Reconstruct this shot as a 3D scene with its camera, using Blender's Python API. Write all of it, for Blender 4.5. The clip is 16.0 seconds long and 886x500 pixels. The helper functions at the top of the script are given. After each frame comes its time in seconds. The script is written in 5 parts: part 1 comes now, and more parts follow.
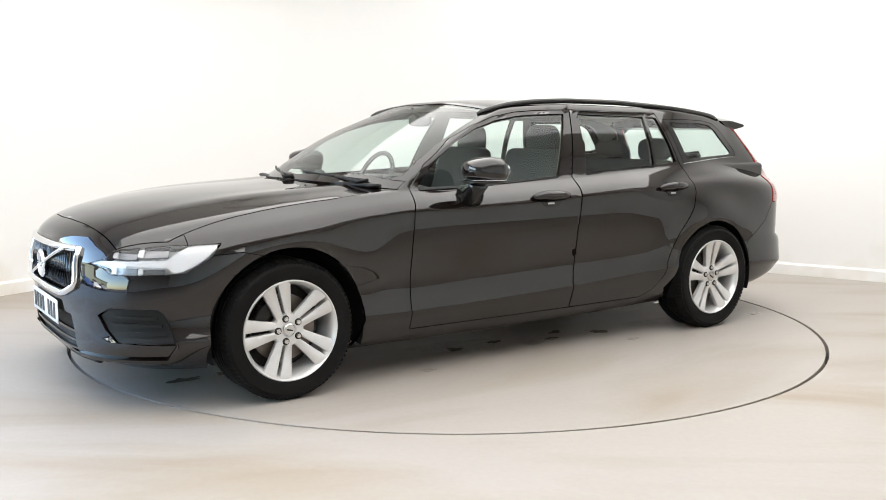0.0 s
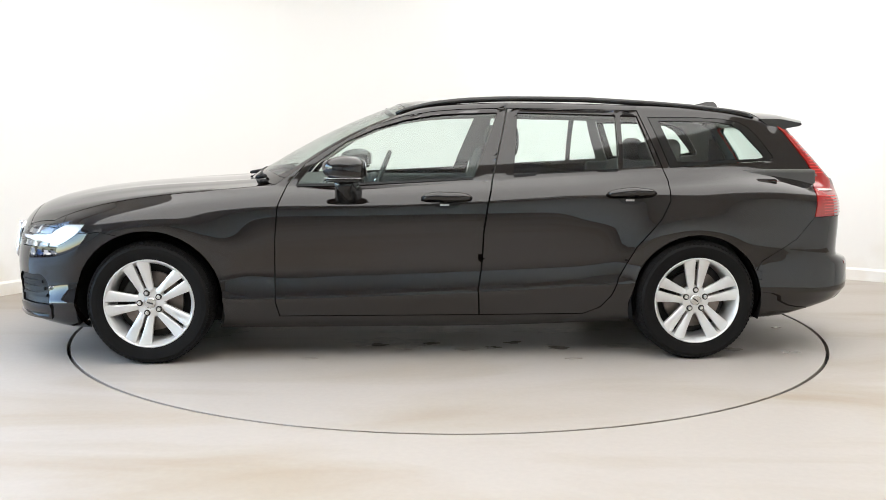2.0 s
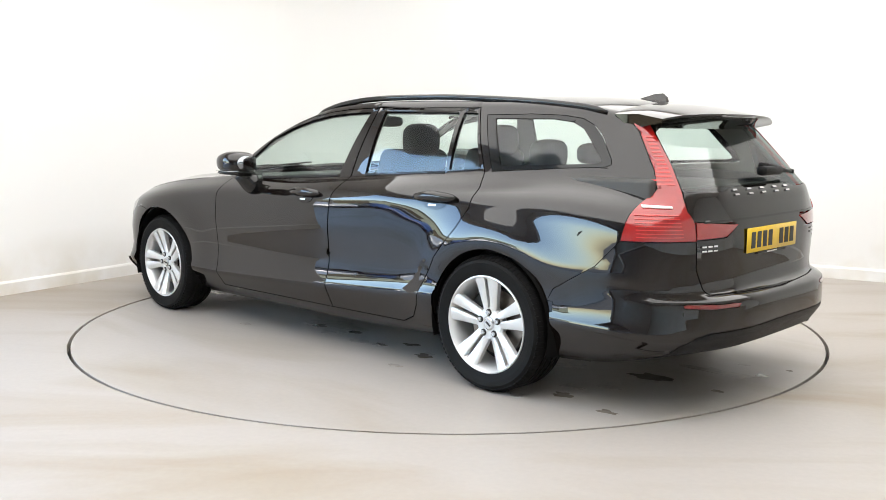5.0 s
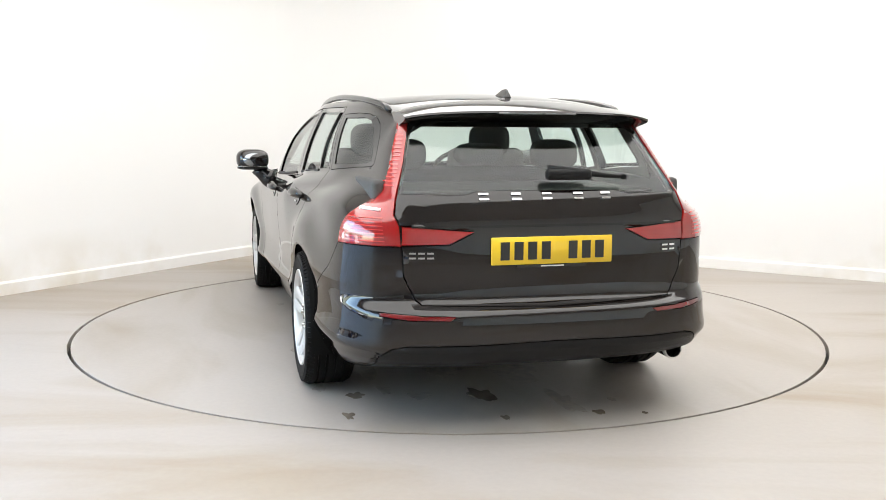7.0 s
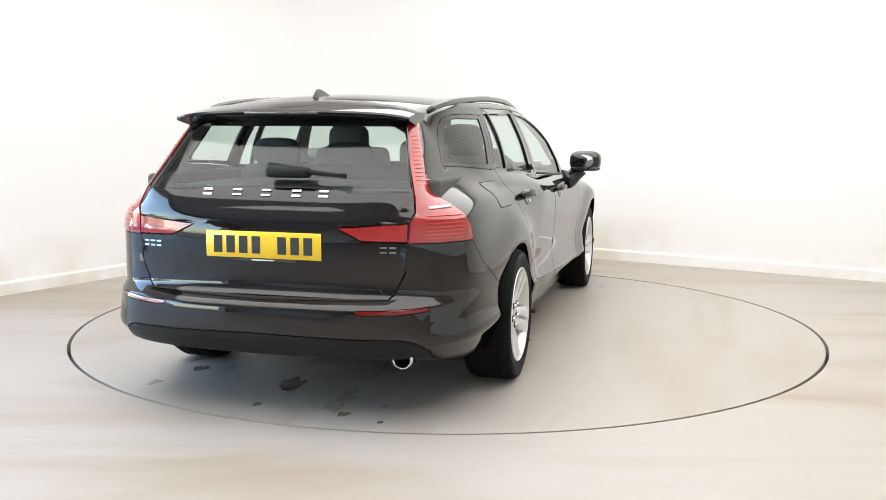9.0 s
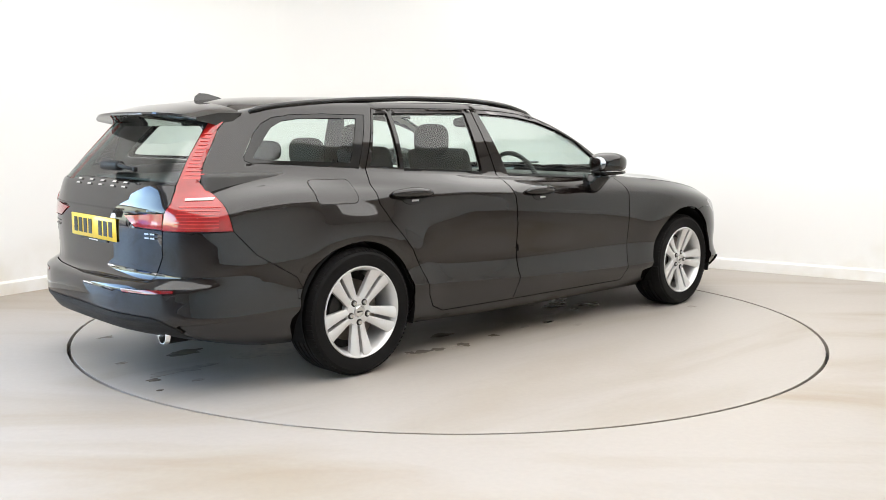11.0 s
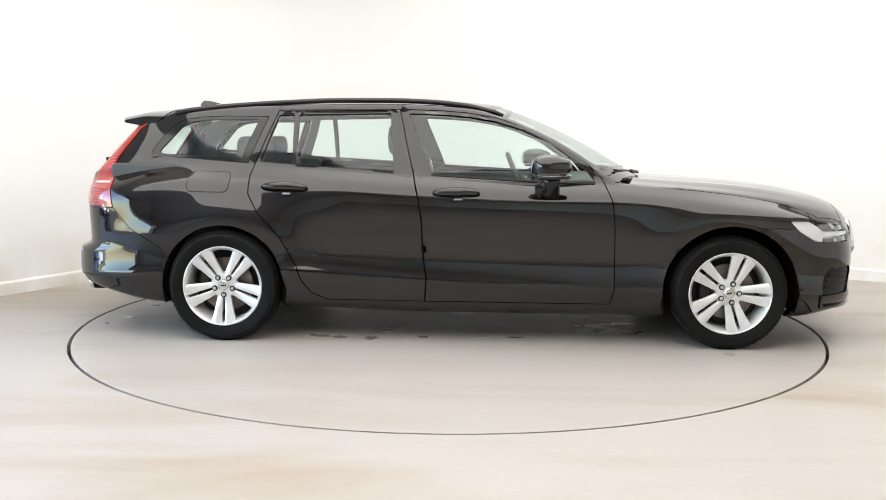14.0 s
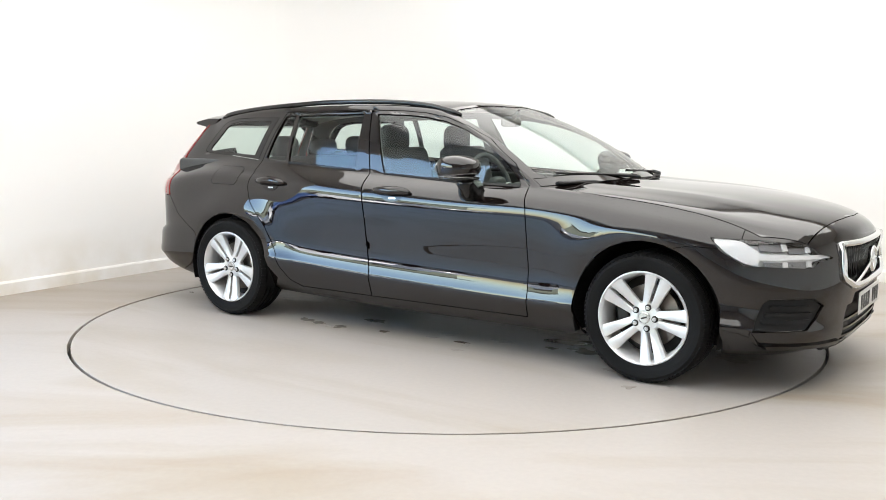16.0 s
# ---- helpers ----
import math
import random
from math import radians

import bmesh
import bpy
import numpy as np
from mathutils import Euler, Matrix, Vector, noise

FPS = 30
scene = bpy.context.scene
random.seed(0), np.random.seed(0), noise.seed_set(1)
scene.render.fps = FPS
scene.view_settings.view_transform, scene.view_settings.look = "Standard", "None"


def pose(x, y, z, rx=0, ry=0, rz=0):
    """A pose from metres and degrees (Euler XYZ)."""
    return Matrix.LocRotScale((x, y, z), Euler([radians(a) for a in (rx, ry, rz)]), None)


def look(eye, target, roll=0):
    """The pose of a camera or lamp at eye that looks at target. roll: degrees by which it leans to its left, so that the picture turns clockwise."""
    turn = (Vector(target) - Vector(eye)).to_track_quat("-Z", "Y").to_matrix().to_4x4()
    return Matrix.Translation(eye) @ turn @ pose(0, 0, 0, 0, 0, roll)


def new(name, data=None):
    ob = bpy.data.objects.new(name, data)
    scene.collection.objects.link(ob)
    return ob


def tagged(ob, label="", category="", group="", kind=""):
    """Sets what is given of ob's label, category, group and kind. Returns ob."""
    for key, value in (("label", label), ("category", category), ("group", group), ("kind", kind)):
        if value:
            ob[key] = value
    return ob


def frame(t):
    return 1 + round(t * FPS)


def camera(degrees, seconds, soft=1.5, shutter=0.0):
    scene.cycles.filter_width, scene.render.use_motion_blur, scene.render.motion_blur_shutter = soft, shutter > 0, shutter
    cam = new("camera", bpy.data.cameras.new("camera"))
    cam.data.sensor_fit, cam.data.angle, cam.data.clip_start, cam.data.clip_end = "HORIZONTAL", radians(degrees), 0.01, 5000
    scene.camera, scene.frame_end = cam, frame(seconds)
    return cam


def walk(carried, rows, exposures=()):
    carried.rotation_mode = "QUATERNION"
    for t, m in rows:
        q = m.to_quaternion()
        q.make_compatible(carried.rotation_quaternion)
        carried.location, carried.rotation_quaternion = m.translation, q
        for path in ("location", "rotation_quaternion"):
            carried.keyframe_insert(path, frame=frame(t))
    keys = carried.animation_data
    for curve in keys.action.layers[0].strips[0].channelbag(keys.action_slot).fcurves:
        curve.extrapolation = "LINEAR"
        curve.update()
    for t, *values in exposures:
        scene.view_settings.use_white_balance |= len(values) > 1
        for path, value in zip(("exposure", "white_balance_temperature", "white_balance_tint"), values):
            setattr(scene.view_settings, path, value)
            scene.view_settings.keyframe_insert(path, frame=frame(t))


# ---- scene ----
from mathutils.bvhtree import BVHTree

# ---------------------------------------------------------------- camera
EYE = Vector((0.0, -5.8494, 1.2057))
cam = camera(51.42, 16.0, soft=0.8)
CAM_POSE = look(EYE, EYE + Vector((-0.0054, 1.0, -0.1284)), 0.3257)
walk(cam, [(0.0, CAM_POSE), (16.0, CAM_POSE)])

# turntable angle in degrees at each half second
TURN = [(0.0, 214.92), (0.5, 207.4), (1.0, 199.49), (1.5, 191.79), (2.0, 183.91), (2.5, 176.2), (3.0, 168.3),
        (3.5, 160.61), (4.0, 152.7), (4.5, 144.95), (5.0, 137.05), (5.5, 129.3), (6.0, 121.42), (6.5, 113.93),
        (7.0, 105.9), (7.5, 98.36), (8.0, 90.36), (8.5, 82.84), (9.0, 74.82), (9.5, 67.26), (10.0, 59.22),
        (10.5, 51.6), (11.0, 43.65), (11.5, 36.0), (12.0, 28.1), (12.5, 20.33), (13.0, 12.54), (13.5, 4.81),
        (14.0, -3.02), (14.5, -10.74), (15.0, -18.58), (15.5, -26.27), (16.0, -34.13)]
CAR_X, CAR_Y = -1.2588, 0.1925      # rear axle from the turntable's centre
DISC_R = 2.274

# ---------------------------------------------------------------- world and light
scene.view_settings.exposure = 3.6
world = bpy.data.worlds.new("sky")
scene.world = world
world.use_nodes = True
wn = world.node_tree
sky = wn.nodes.new("ShaderNodeTexSky")
sky.sky_type = "NISHITA"
sky.sun_disc = False
sky.sun_elevation, sky.sun_rotation = radians(22), radians(120)
wn.links.new(sky.outputs[0], wn.nodes["Background"].inputs[0])
wn.nodes["Background"].inputs[1].default_value = 0.15

sun = bpy.data.lights.new("sun", "SUN")
sun.energy, sun.angle, sun.color = 5.0, radians(0.53), (1.0, 0.95, 0.88)
new("sun", sun).matrix_world = look((0.80 * 30, -0.46 * 30, 0.37 * 30), (0, 0, 0))


def area_lamp(name, size_x, size_y, power, m, colour=(1, 0.985, 0.96)):
    lamp = bpy.data.lights.new(name, "AREA")
    lamp.shape, lamp.size, lamp.size_y, lamp.energy, lamp.color = "RECTANGLE", size_x, size_y, power, colour
    ob = new(name, lamp)
    ob.matrix_world = m
    return ob


# ---------------------------------------------------------------- materials
def mat(name):
    m = bpy.data.materials.new(name)
    m.use_nodes = True
    n = m.node_tree.nodes
    return m, n, m.node_tree.links, n["Principled BSDF"]


def plain(name, colour, rough=0.5, metal=0.0, coat=0.0, spec=0.5, grain=0.0, scale=400.0, bump=0.0, vary=0.0, vscale=3.0, coat_ior=1.5):
    """Principled material with fine relief and a slow change of colour, at real size."""
    m, n, l, p = mat(name)
    p.inputs["Base Color"].default_value = (*colour, 1)
    p.inputs["Roughness"].default_value = rough
    p.inputs["Metallic"].default_value = metal
    p.inputs["Coat Weight"].default_value = coat
    p.inputs["Coat Roughness"].default_value = 0.015
    p.inputs["Coat IOR"].default_value = coat_ior
    p.inputs["Specular IOR Level"].default_value = spec
    tc = n.new("ShaderNodeTexCoord")
    if bump or grain:
        t = n.new("ShaderNodeTexNoise")
        t.inputs["Scale"].default_value, t.inputs["Detail"].default_value = scale, 3
        l.new(tc.outputs["Object"], t.inputs["Vector"])
        if bump:
            b = n.new("ShaderNodeBump")
            b.inputs["Strength"].default_value, b.inputs["Distance"].default_value = bump, 0.002
            l.new(t.outputs[0], b.inputs["Height"])
            l.new(b.outputs[0], p.inputs["Normal"])
    if vary:
        v = n.new("ShaderNodeTexNoise")
        v.inputs["Scale"].default_value, v.inputs["Detail"].default_value = vscale, 6
        l.new(tc.outputs["Object"], v.inputs["Vector"])
        r = n.new("ShaderNodeMapRange")
        r.inputs["From Min"].default_value, r.inputs["From Max"].default_value = 0.3, 0.7
        r.inputs["To Min"].default_value, r.inputs["To Max"].default_value = 1 - vary, 1 + vary
        l.new(v.outputs[0], r.inputs["Value"])
        mx = n.new("ShaderNodeMix")
        mx.data_type, mx.blend_type = "RGBA", "MULTIPLY"
        mx.inputs["Factor"].default_value = 1
        mx.inputs["A"].default_value = (*colour, 1)
        l.new(r.outputs[0], mx.inputs["B"])
        l.new(mx.outputs["Result"], p.inputs["Base Color"])
        r2 = n.new("ShaderNodeMapRange")
        r2.inputs["To Min"].default_value, r2.inputs["To Max"].default_value = max(rough - 0.08, 0.02), rough + 0.08
        l.new(v.outputs[0], r2.inputs["Value"])
        l.new(r2.outputs[0], p.inputs["Roughness"])
    return m


def thin_glass(name, tint, gloss=1.0):
    m = bpy.data.materials.new(name)
    m.use_nodes = True
    n, l = m.node_tree.nodes, m.node_tree.links
    n.remove(n["Principled BSDF"])
    tr, gl, fr, mx = (n.new("ShaderNodeBsdfTransparent"), n.new("ShaderNodeBsdfGlossy"), n.new("ShaderNodeLayerWeight"), n.new("ShaderNodeMixShader"))
    tr.inputs[0].default_value = (*tint, 1)
    gl.inputs["Roughness"].default_value = 0.015
    fr.inputs["Blend"].default_value = 0.5
    pw, ml = n.new("ShaderNodeMath"), n.new("ShaderNodeMath")
    pw.operation, pw.inputs[1].default_value = "POWER", 5.0
    ml.operation, ml.inputs[1].default_value, ml.inputs[2].default_value = "MULTIPLY_ADD", 0.9 * gloss, 0.07 * gloss
    l.new(fr.outputs["Facing"], pw.inputs[0])
    l.new(pw.outputs[0], ml.inputs[0])
    l.new(ml.outputs[0], mx.inputs[0])
    l.new(tr.outputs[0], mx.inputs[1])
    l.new(gl.outputs[0], mx.inputs[2])
    l.new(mx.outputs[0], n["Material Output"].inputs[0])
    return m


def emitter(name, colour, strength):
    m, n, l, p = mat(name)
    p.inputs["Base Color"].default_value = (*colour, 1)
    p.inputs["Emission Color"].default_value = (*colour, 1)
    p.inputs["Emission Strength"].default_value = strength
    return m


def wall_paint():
    m, n, l, p = mat("white_wall_paint")
    tc = n.new("ShaderNodeTexCoord")
    a = n.new("ShaderNodeTexNoise")
    a.inputs["Scale"].default_value, a.inputs["Detail"].default_value = 1.1, 8
    l.new(tc.outputs["Object"], a.inputs["Vector"])
    sep = n.new("ShaderNodeSeparateXYZ")
    l.new(tc.outputs["Object"], sep.inputs[0])
    # scuffed, yellowed dirt splashed over the lowest 40 cm
    low = n.new("ShaderNodeMapRange")
    low.inputs["From Min"].default_value, low.inputs["From Max"].default_value = 0.45, 0.0
    l.new(sep.outputs["Z"], low.inputs["Value"])
    pat = n.new("ShaderNodeMapRange")
    pat.inputs["From Min"].default_value, pat.inputs["From Max"].default_value = 0.5, 0.72
    l.new(a.outputs[0], pat.inputs["Value"])
    mul = n.new("ShaderNodeMath")
    mul.operation = "MULTIPLY"
    l.new(low.outputs[0], mul.inputs[0])
    l.new(pat.outputs[0], mul.inputs[1])
    mx = n.new("ShaderNodeMix")
    mx.data_type = "RGBA"
    mx.inputs["A"].default_value, mx.inputs["B"].default_value = (0.86, 0.855, 0.845, 1), (0.62, 0.55, 0.42, 1)
    l.new(mul.outputs[0], mx.inputs["Factor"])
    l.new(mx.outputs["Result"], p.inputs["Base Color"])
    p.inputs["Roughness"].default_value = 0.55
    f = n.new("ShaderNodeTexNoise")
    f.inputs["Scale"].default_value = 220
    l.new(tc.outputs["Object"], f.inputs["Vector"])
    b = n.new("ShaderNodeBump")
    b.inputs["Strength"].default_value, b.inputs["Distance"].default_value = 0.15, 0.001
    l.new(f.outputs[0], b.inputs["Height"])
    l.new(b.outputs[0], p.inputs["Normal"])
    return m


def floor_paint(name, base, stain, wet):
    """Painted concrete: broad tyre and water stains, fine speckle, slight gloss."""
    m, n, l, p = mat(name)
    tc = n.new("ShaderNodeTexCoord")
    mp = n.new("ShaderNodeMapping")
    mp.inputs["Scale"].default_value = (0.35, 1.2, 1)
    mp.inputs["Rotation"].default_value = (0, 0, 0.25)
    l.new(tc.outputs["Object"], mp.inputs[0])
    a = n.new("ShaderNodeTexNoise")
    a.inputs["Scale"].default_value, a.inputs["Detail"].default_value, a.inputs["Distortion"].default_value = 1.3, 9, 0.8
    l.new(mp.outputs[0], a.inputs["Vector"])
    r1 = n.new("ShaderNodeMapRange")
    r1.inputs["From Min"].default_value, r1.inputs["From Max"].default_value = 0.46, 0.74
    l.new(a.outputs[0], r1.inputs["Value"])
    mx = n.new("ShaderNodeMix")
    mx.data_type = "RGBA"
    mx.inputs["A"].default_value, mx.inputs["B"].default_value = (*base, 1), (*stain, 1)
    l.new(r1.outputs[0], mx.inputs["Factor"])
    f = n.new("ShaderNodeTexNoise")
    f.inputs["Scale"].default_value, f.inputs["Detail"].default_value = 35, 6
    l.new(tc.outputs["Object"], f.inputs["Vector"])
    r2 = n.new("ShaderNodeMapRange")
    r2.inputs["To Min"].default_value, r2.inputs["To Max"].default_value = 0.94, 1.05
    l.new(f.outputs[0], r2.inputs["Value"])
    m2 = n.new("ShaderNodeMix")
    m2.data_type, m2.blend_type = "RGBA", "MULTIPLY"
    m2.inputs["Factor"].default_value = 1
    l.new(mx.outputs["Result"], m2.inputs["A"])
    l.new(r2.outputs[0], m2.inputs["B"])
    l.new(m2.outputs["Result"], p.inputs["Base Color"])
    g = n.new("ShaderNodeMapRange")
    g.inputs["To Min"].default_value, g.inputs["To Max"].default_value = wet, wet + 0.25
    l.new(a.outputs[0], g.inputs["Value"])
    l.new(g.outputs[0], p.inputs["Roughness"])
    b = n.new("ShaderNodeBump")
    b.inputs["Strength"].default_value, b.inputs["Distance"].default_value = 0.12, 0.002
    l.new(f.outputs[0], b.inputs["Height"])
    l.new(b.outputs[0], p.inputs["Normal"])
    return m


M_WALL = wall_paint()
M_FLOOR = floor_paint("grey_floor_paint", (0.388, 0.354, 0.320), (0.318, 0.260, 0.192), 0.36)
M_DISC = floor_paint("turntable_paint", (0.376, 0.344, 0.312), (0.32, 0.276, 0.222), 0.34)
M_GAP = plain("rubber_joint", (0.02, 0.018, 0.016), 0.7, bump=0.3)
M_CEIL = plain("white_ceiling_paint", (0.84, 0.83, 0.81), 0.8, bump=0.1, vary=0.03)
M_TARMAC = plain("asphalt", (0.05, 0.05, 0.052), 0.85, bump=0.6, scale=160, vary=0.25, vscale=2)
M_PAINT = plain("black_car_paint", (0.0062, 0.0042, 0.0037), 0.45, 0.0, coat=1.0, spec=0.0, coat_ior=1.6, vary=0.12, vscale=4)
M_GLOSS = plain("gloss_black_trim", (0.006, 0.006, 0.006), 0.08, vary=0.1)
M_PLASTIC = plain("matt_black_plastic", (0.009, 0.009, 0.0095), 0.45, spec=0.22, bump=0.3, scale=700, vary=0.15)
M_UNDER = plain("underbody_black", (0.006, 0.006, 0.006), 0.8, spec=0.1, bump=0.3, vary=0.3)
M_RUBBER = plain("tyre_rubber", (0.008, 0.0076, 0.0076), 0.6, spec=0.1, bump=0.35, scale=300, vary=0.25, vscale=6)
M_ALLOY = plain("silver_alloy_paint", (0.66, 0.655, 0.65), 0.32, 0.45, coat=0.4, vary=0.05, vscale=9)
M_DISCB = plain("brake_disc_steel", (0.20, 0.17, 0.15), 0.45, 0.9, vary=0.3, vscale=20)
M_HUB = plain("dark_hub_iron", (0.03, 0.027, 0.025), 0.65, 0.4, vary=0.3, vscale=12)
M_MIRROR = plain("mirror_silver", (0.30, 0.32, 0.34), 0.03, 1.0, vary=0.03)
M_CHROME = plain("chrome", (0.78, 0.78, 0.78), 0.07, 1.0, vary=0.03)
M_SATIN = plain("satin_chrome", (0.62, 0.62, 0.61), 0.25, 1.0, vary=0.05)
M_REDLIT = plain("bright_red_lamp_rib", (0.62, 0.030, 0.025), 0.15, coat=1.0, vary=0.08, vscale=20)
M_RED = plain("red_lamp_lens", (0.30, 0.008, 0.007), 0.12, coat=1.0, vary=0.12, vscale=14)
M_REDDEEP = plain("dark_red_lamp_lens", (0.15, 0.004, 0.004), 0.10, coat=1.0, vary=0.12, vscale=20)
M_CLEARBAR = plain("pale_lamp_bar", (0.75, 0.66, 0.64), 0.2, coat=1.0, vary=0.05)
M_LAMPWHITE = plain("lamp_reflector", (0.85, 0.85, 0.85), 0.25, 0.15, vary=0.08, vscale=25)
M_LAMPBAR = plain("white_light_guide", (0.74, 0.74, 0.74), 0.25, coat=1.0, vary=0.04)
M_LAMPGREY = plain("lamp_bezel_grey", (0.22, 0.22, 0.225), 0.3, 0.5, vary=0.1, vscale=18)
M_YELLOW = plain("yellow_plate", (0.80, 0.53, 0.02), 0.35, coat=0.3, vary=0.04, vscale=10)
M_WHITEPLATE = plain("white_plate", (0.78, 0.78, 0.76), 0.35, coat=0.3, vary=0.04, vscale=10)
M_INK = plain("plate_ink", (0.02, 0.02, 0.02), 0.5, vary=0.2)
M_CLOTH = plain("charcoal_upholstery", (0.06, 0.058, 0.056), 0.85, vary=0.2)
M_LINER = plain("pale_headlining", (0.62, 0.60, 0.56), 0.9, bump=0.05, scale=600, vary=0.06)
M_PILLAR = plain("pillar_trim_plastic", (0.16, 0.155, 0.148), 0.7, bump=0.04, scale=600, vary=0.1)
M_CABIN = plain("dark_cabin_plastic", (0.05, 0.049, 0.048), 0.6, bump=0.4, scale=500, vary=0.2)
M_GLASS = thin_glass("tinted_green_glass", (0.84, 0.92, 0.89))
M_GLASSR = thin_glass("privacy_glass", (0.80, 0.88, 0.85))
M_LENS = thin_glass("clear_lamp_cover", (0.93, 0.93, 0.94))
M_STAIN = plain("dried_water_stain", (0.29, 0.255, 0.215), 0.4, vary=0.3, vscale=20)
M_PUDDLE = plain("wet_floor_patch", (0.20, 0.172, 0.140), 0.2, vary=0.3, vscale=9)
M_CLAD = plain("grey_green_cladding", (0.10, 0.12, 0.10), 0.6, vary=0.2)
M_CARW = plain("white_car_paint", (0.75, 0.75, 0.75), 0.3, coat=0.8, vary=0.03)
M_CARS = plain("silver_car_paint", (0.40, 0.41, 0.42), 0.3, 0.5, coat=0.8, vary=0.03)
M_CARB = plain("blue_car_paint", (0.03, 0.06, 0.16), 0.3, coat=0.8, vary=0.03)


# ---------------------------------------------------------------- mesh helpers
def mesh_of(name, bm, material, smooth=True):
    me = bpy.data.meshes.new(name)
    bm.normal_update()
    for f in bm.faces:
        f.smooth = smooth
    bm.to_mesh(me)
    bm.free()
    for m in material if isinstance(material, (list, tuple)) else [material]:
        me.materials.append(m)
    return me


def part(name, bm, material, parent=None, label="", smooth=True):
    ob = new(name, mesh_of(name, bm, material, smooth))
    ob.parent = parent
    if label:
        tagged(ob, label)
    return ob


def box(cx, cy, cz, sx, sy, sz, bevel=0.0, seg=2, bm=None, m=None):
    b = bm or bmesh.new()
    r = bmesh.ops.create_cube(b, size=1, matrix=(m or Matrix()) @ Matrix.Translation((cx, cy, cz)) @ Matrix.Diagonal((sx, sy, sz, 1)))
    if bevel:
        es = {e for v in r["verts"] for e in v.link_edges}
        bmesh.ops.bevel(b, geom=list(es), offset=bevel, segments=seg, affect="EDGES", profile=0.5)
    return b


def sharpen(bm, degrees=35):
    bm.normal_update()
    for e in bm.edges:
        e.smooth = len(e.link_faces) == 2 and e.calc_face_angle(0) < radians(degrees)
    return bm


def prism(points, depth, axes, origin=(0, 0, 0), bevel=0.0):
    """A flat shape from 2D points, thickened: axes are the two in-plane directions, the third is their cross product."""
    bm = bmesh.new()
    a, b = Vector(axes[0]), Vector(axes[1])
    c = a.cross(b)
    o = Vector(origin)
    lo = [bm.verts.new(o + a * u + b * v) for u, v in points]
    hi = [bm.verts.new(o + a * u + b * v + c * depth) for u, v in points]
    k = len(points)
    top = bm.faces.new(hi)
    bm.faces.new(lo[::-1])
    for i in range(k):
        bm.faces.new((lo[i], lo[(i + 1) % k], hi[(i + 1) % k], hi[i]))
    bmesh.ops.recalc_face_normals(bm, faces=bm.faces)
    if bevel:
        bmesh.ops.bevel(bm, geom=[e for e in top.edges], offset=bevel, segments=2, affect="EDGES", profile=0.5)
    return bm


def tube(points, radius, seg=8, flat=1.0, closed=False):
    """A rounded bar along points; flat squeezes it in z."""
    bm = bmesh.new()
    rings = []
    pts = [Vector(p) for p in points]
    k = len(pts)
    for i, p in enumerate(pts):
        d = (pts[(i + 1) % k if closed else min(i + 1, k - 1)] - pts[(i - 1) % k if closed else max(i - 1, 0)]).normalized()
        side = d.cross(Vector((0, 0, 1)))
        side = side.normalized() if side.length > 1e-4 else Vector((0, 1, 0))
        up = side.cross(d)
        rr = radius[i] if isinstance(radius, (list, tuple)) else radius
        rings.append([bm.verts.new(p + (side * math.cos(a) + up * math.sin(a) * flat) * rr) for a in [2 * math.pi * j / seg for j in range(seg)]])
    for i in range(k if closed else k - 1):
        a, b = rings[i], rings[(i + 1) % k]
        for j in range(seg):
            bm.faces.new((a[j], a[(j + 1) % seg], b[(j + 1) % seg], b[j]))
    if not closed:
        bm.faces.new(rings[0])
        bm.faces.new(rings[-1][::-1])
    bmesh.ops.recalc_face_normals(bm, faces=bm.faces)
    return bm


def lathe(profile, seg=64, bm=None):
    """Turns (radius, y) pairs about the y axis."""
    b = bm or bmesh.new()
    rings = [[b.verts.new((r * math.cos(2 * math.pi * j / seg), y, r * math.sin(2 * math.pi * j / seg))) for j in range(seg)] for r, y in profile]
    for p, q in zip(rings, rings[1:]):
        for j in range(seg):
            b.faces.new((p[j], p[(j + 1) % seg], q[(j + 1) % seg], q[j]))
    bmesh.ops.recalc_face_normals(b, faces=b.faces)
    return b


def crv(table, x):
    """Smooth curve through (x, value) pairs."""
    xs, ys = [p[0] for p in table], [p[1] for p in table]
    if x <= xs[0]:
        return ys[0]
    if x >= xs[-1]:
        return ys[-1]
    i = max(j for j in range(len(xs) - 1) if xs[j] <= x)
    def slope(j):
        if j in (0, len(xs) - 1):
            k = min(j, len(xs) - 2)
            return (ys[k + 1] - ys[k]) / (xs[k + 1] - xs[k])
        a, b = (ys[j] - ys[j - 1]) / (xs[j] - xs[j - 1]), (ys[j + 1] - ys[j]) / (xs[j + 1] - xs[j])
        return 0.0 if a * b <= 0 else 2 * a * b / (a + b)
    h = xs[i + 1] - xs[i]
    t = (x - xs[i]) / h
    return ((1 + 2 * t) * (1 - t) ** 2 * ys[i] + t * (1 - t) ** 2 * h * slope(i) + t * t * (3 - 2 * t) * ys[i + 1] + t * t * (t - 1) * h * slope(i + 1))


# ---------------------------------------------------------------- the booth
CORNER = Vector((-1.06, 4.54))
DIR_L, DIR_R = Vector((-0.504, -0.864)).normalized(), Vector((0.849, -0.528)).normalized()
ROOM_H = 3.3
LEN_L, LEN_R = 20.0, 9.6


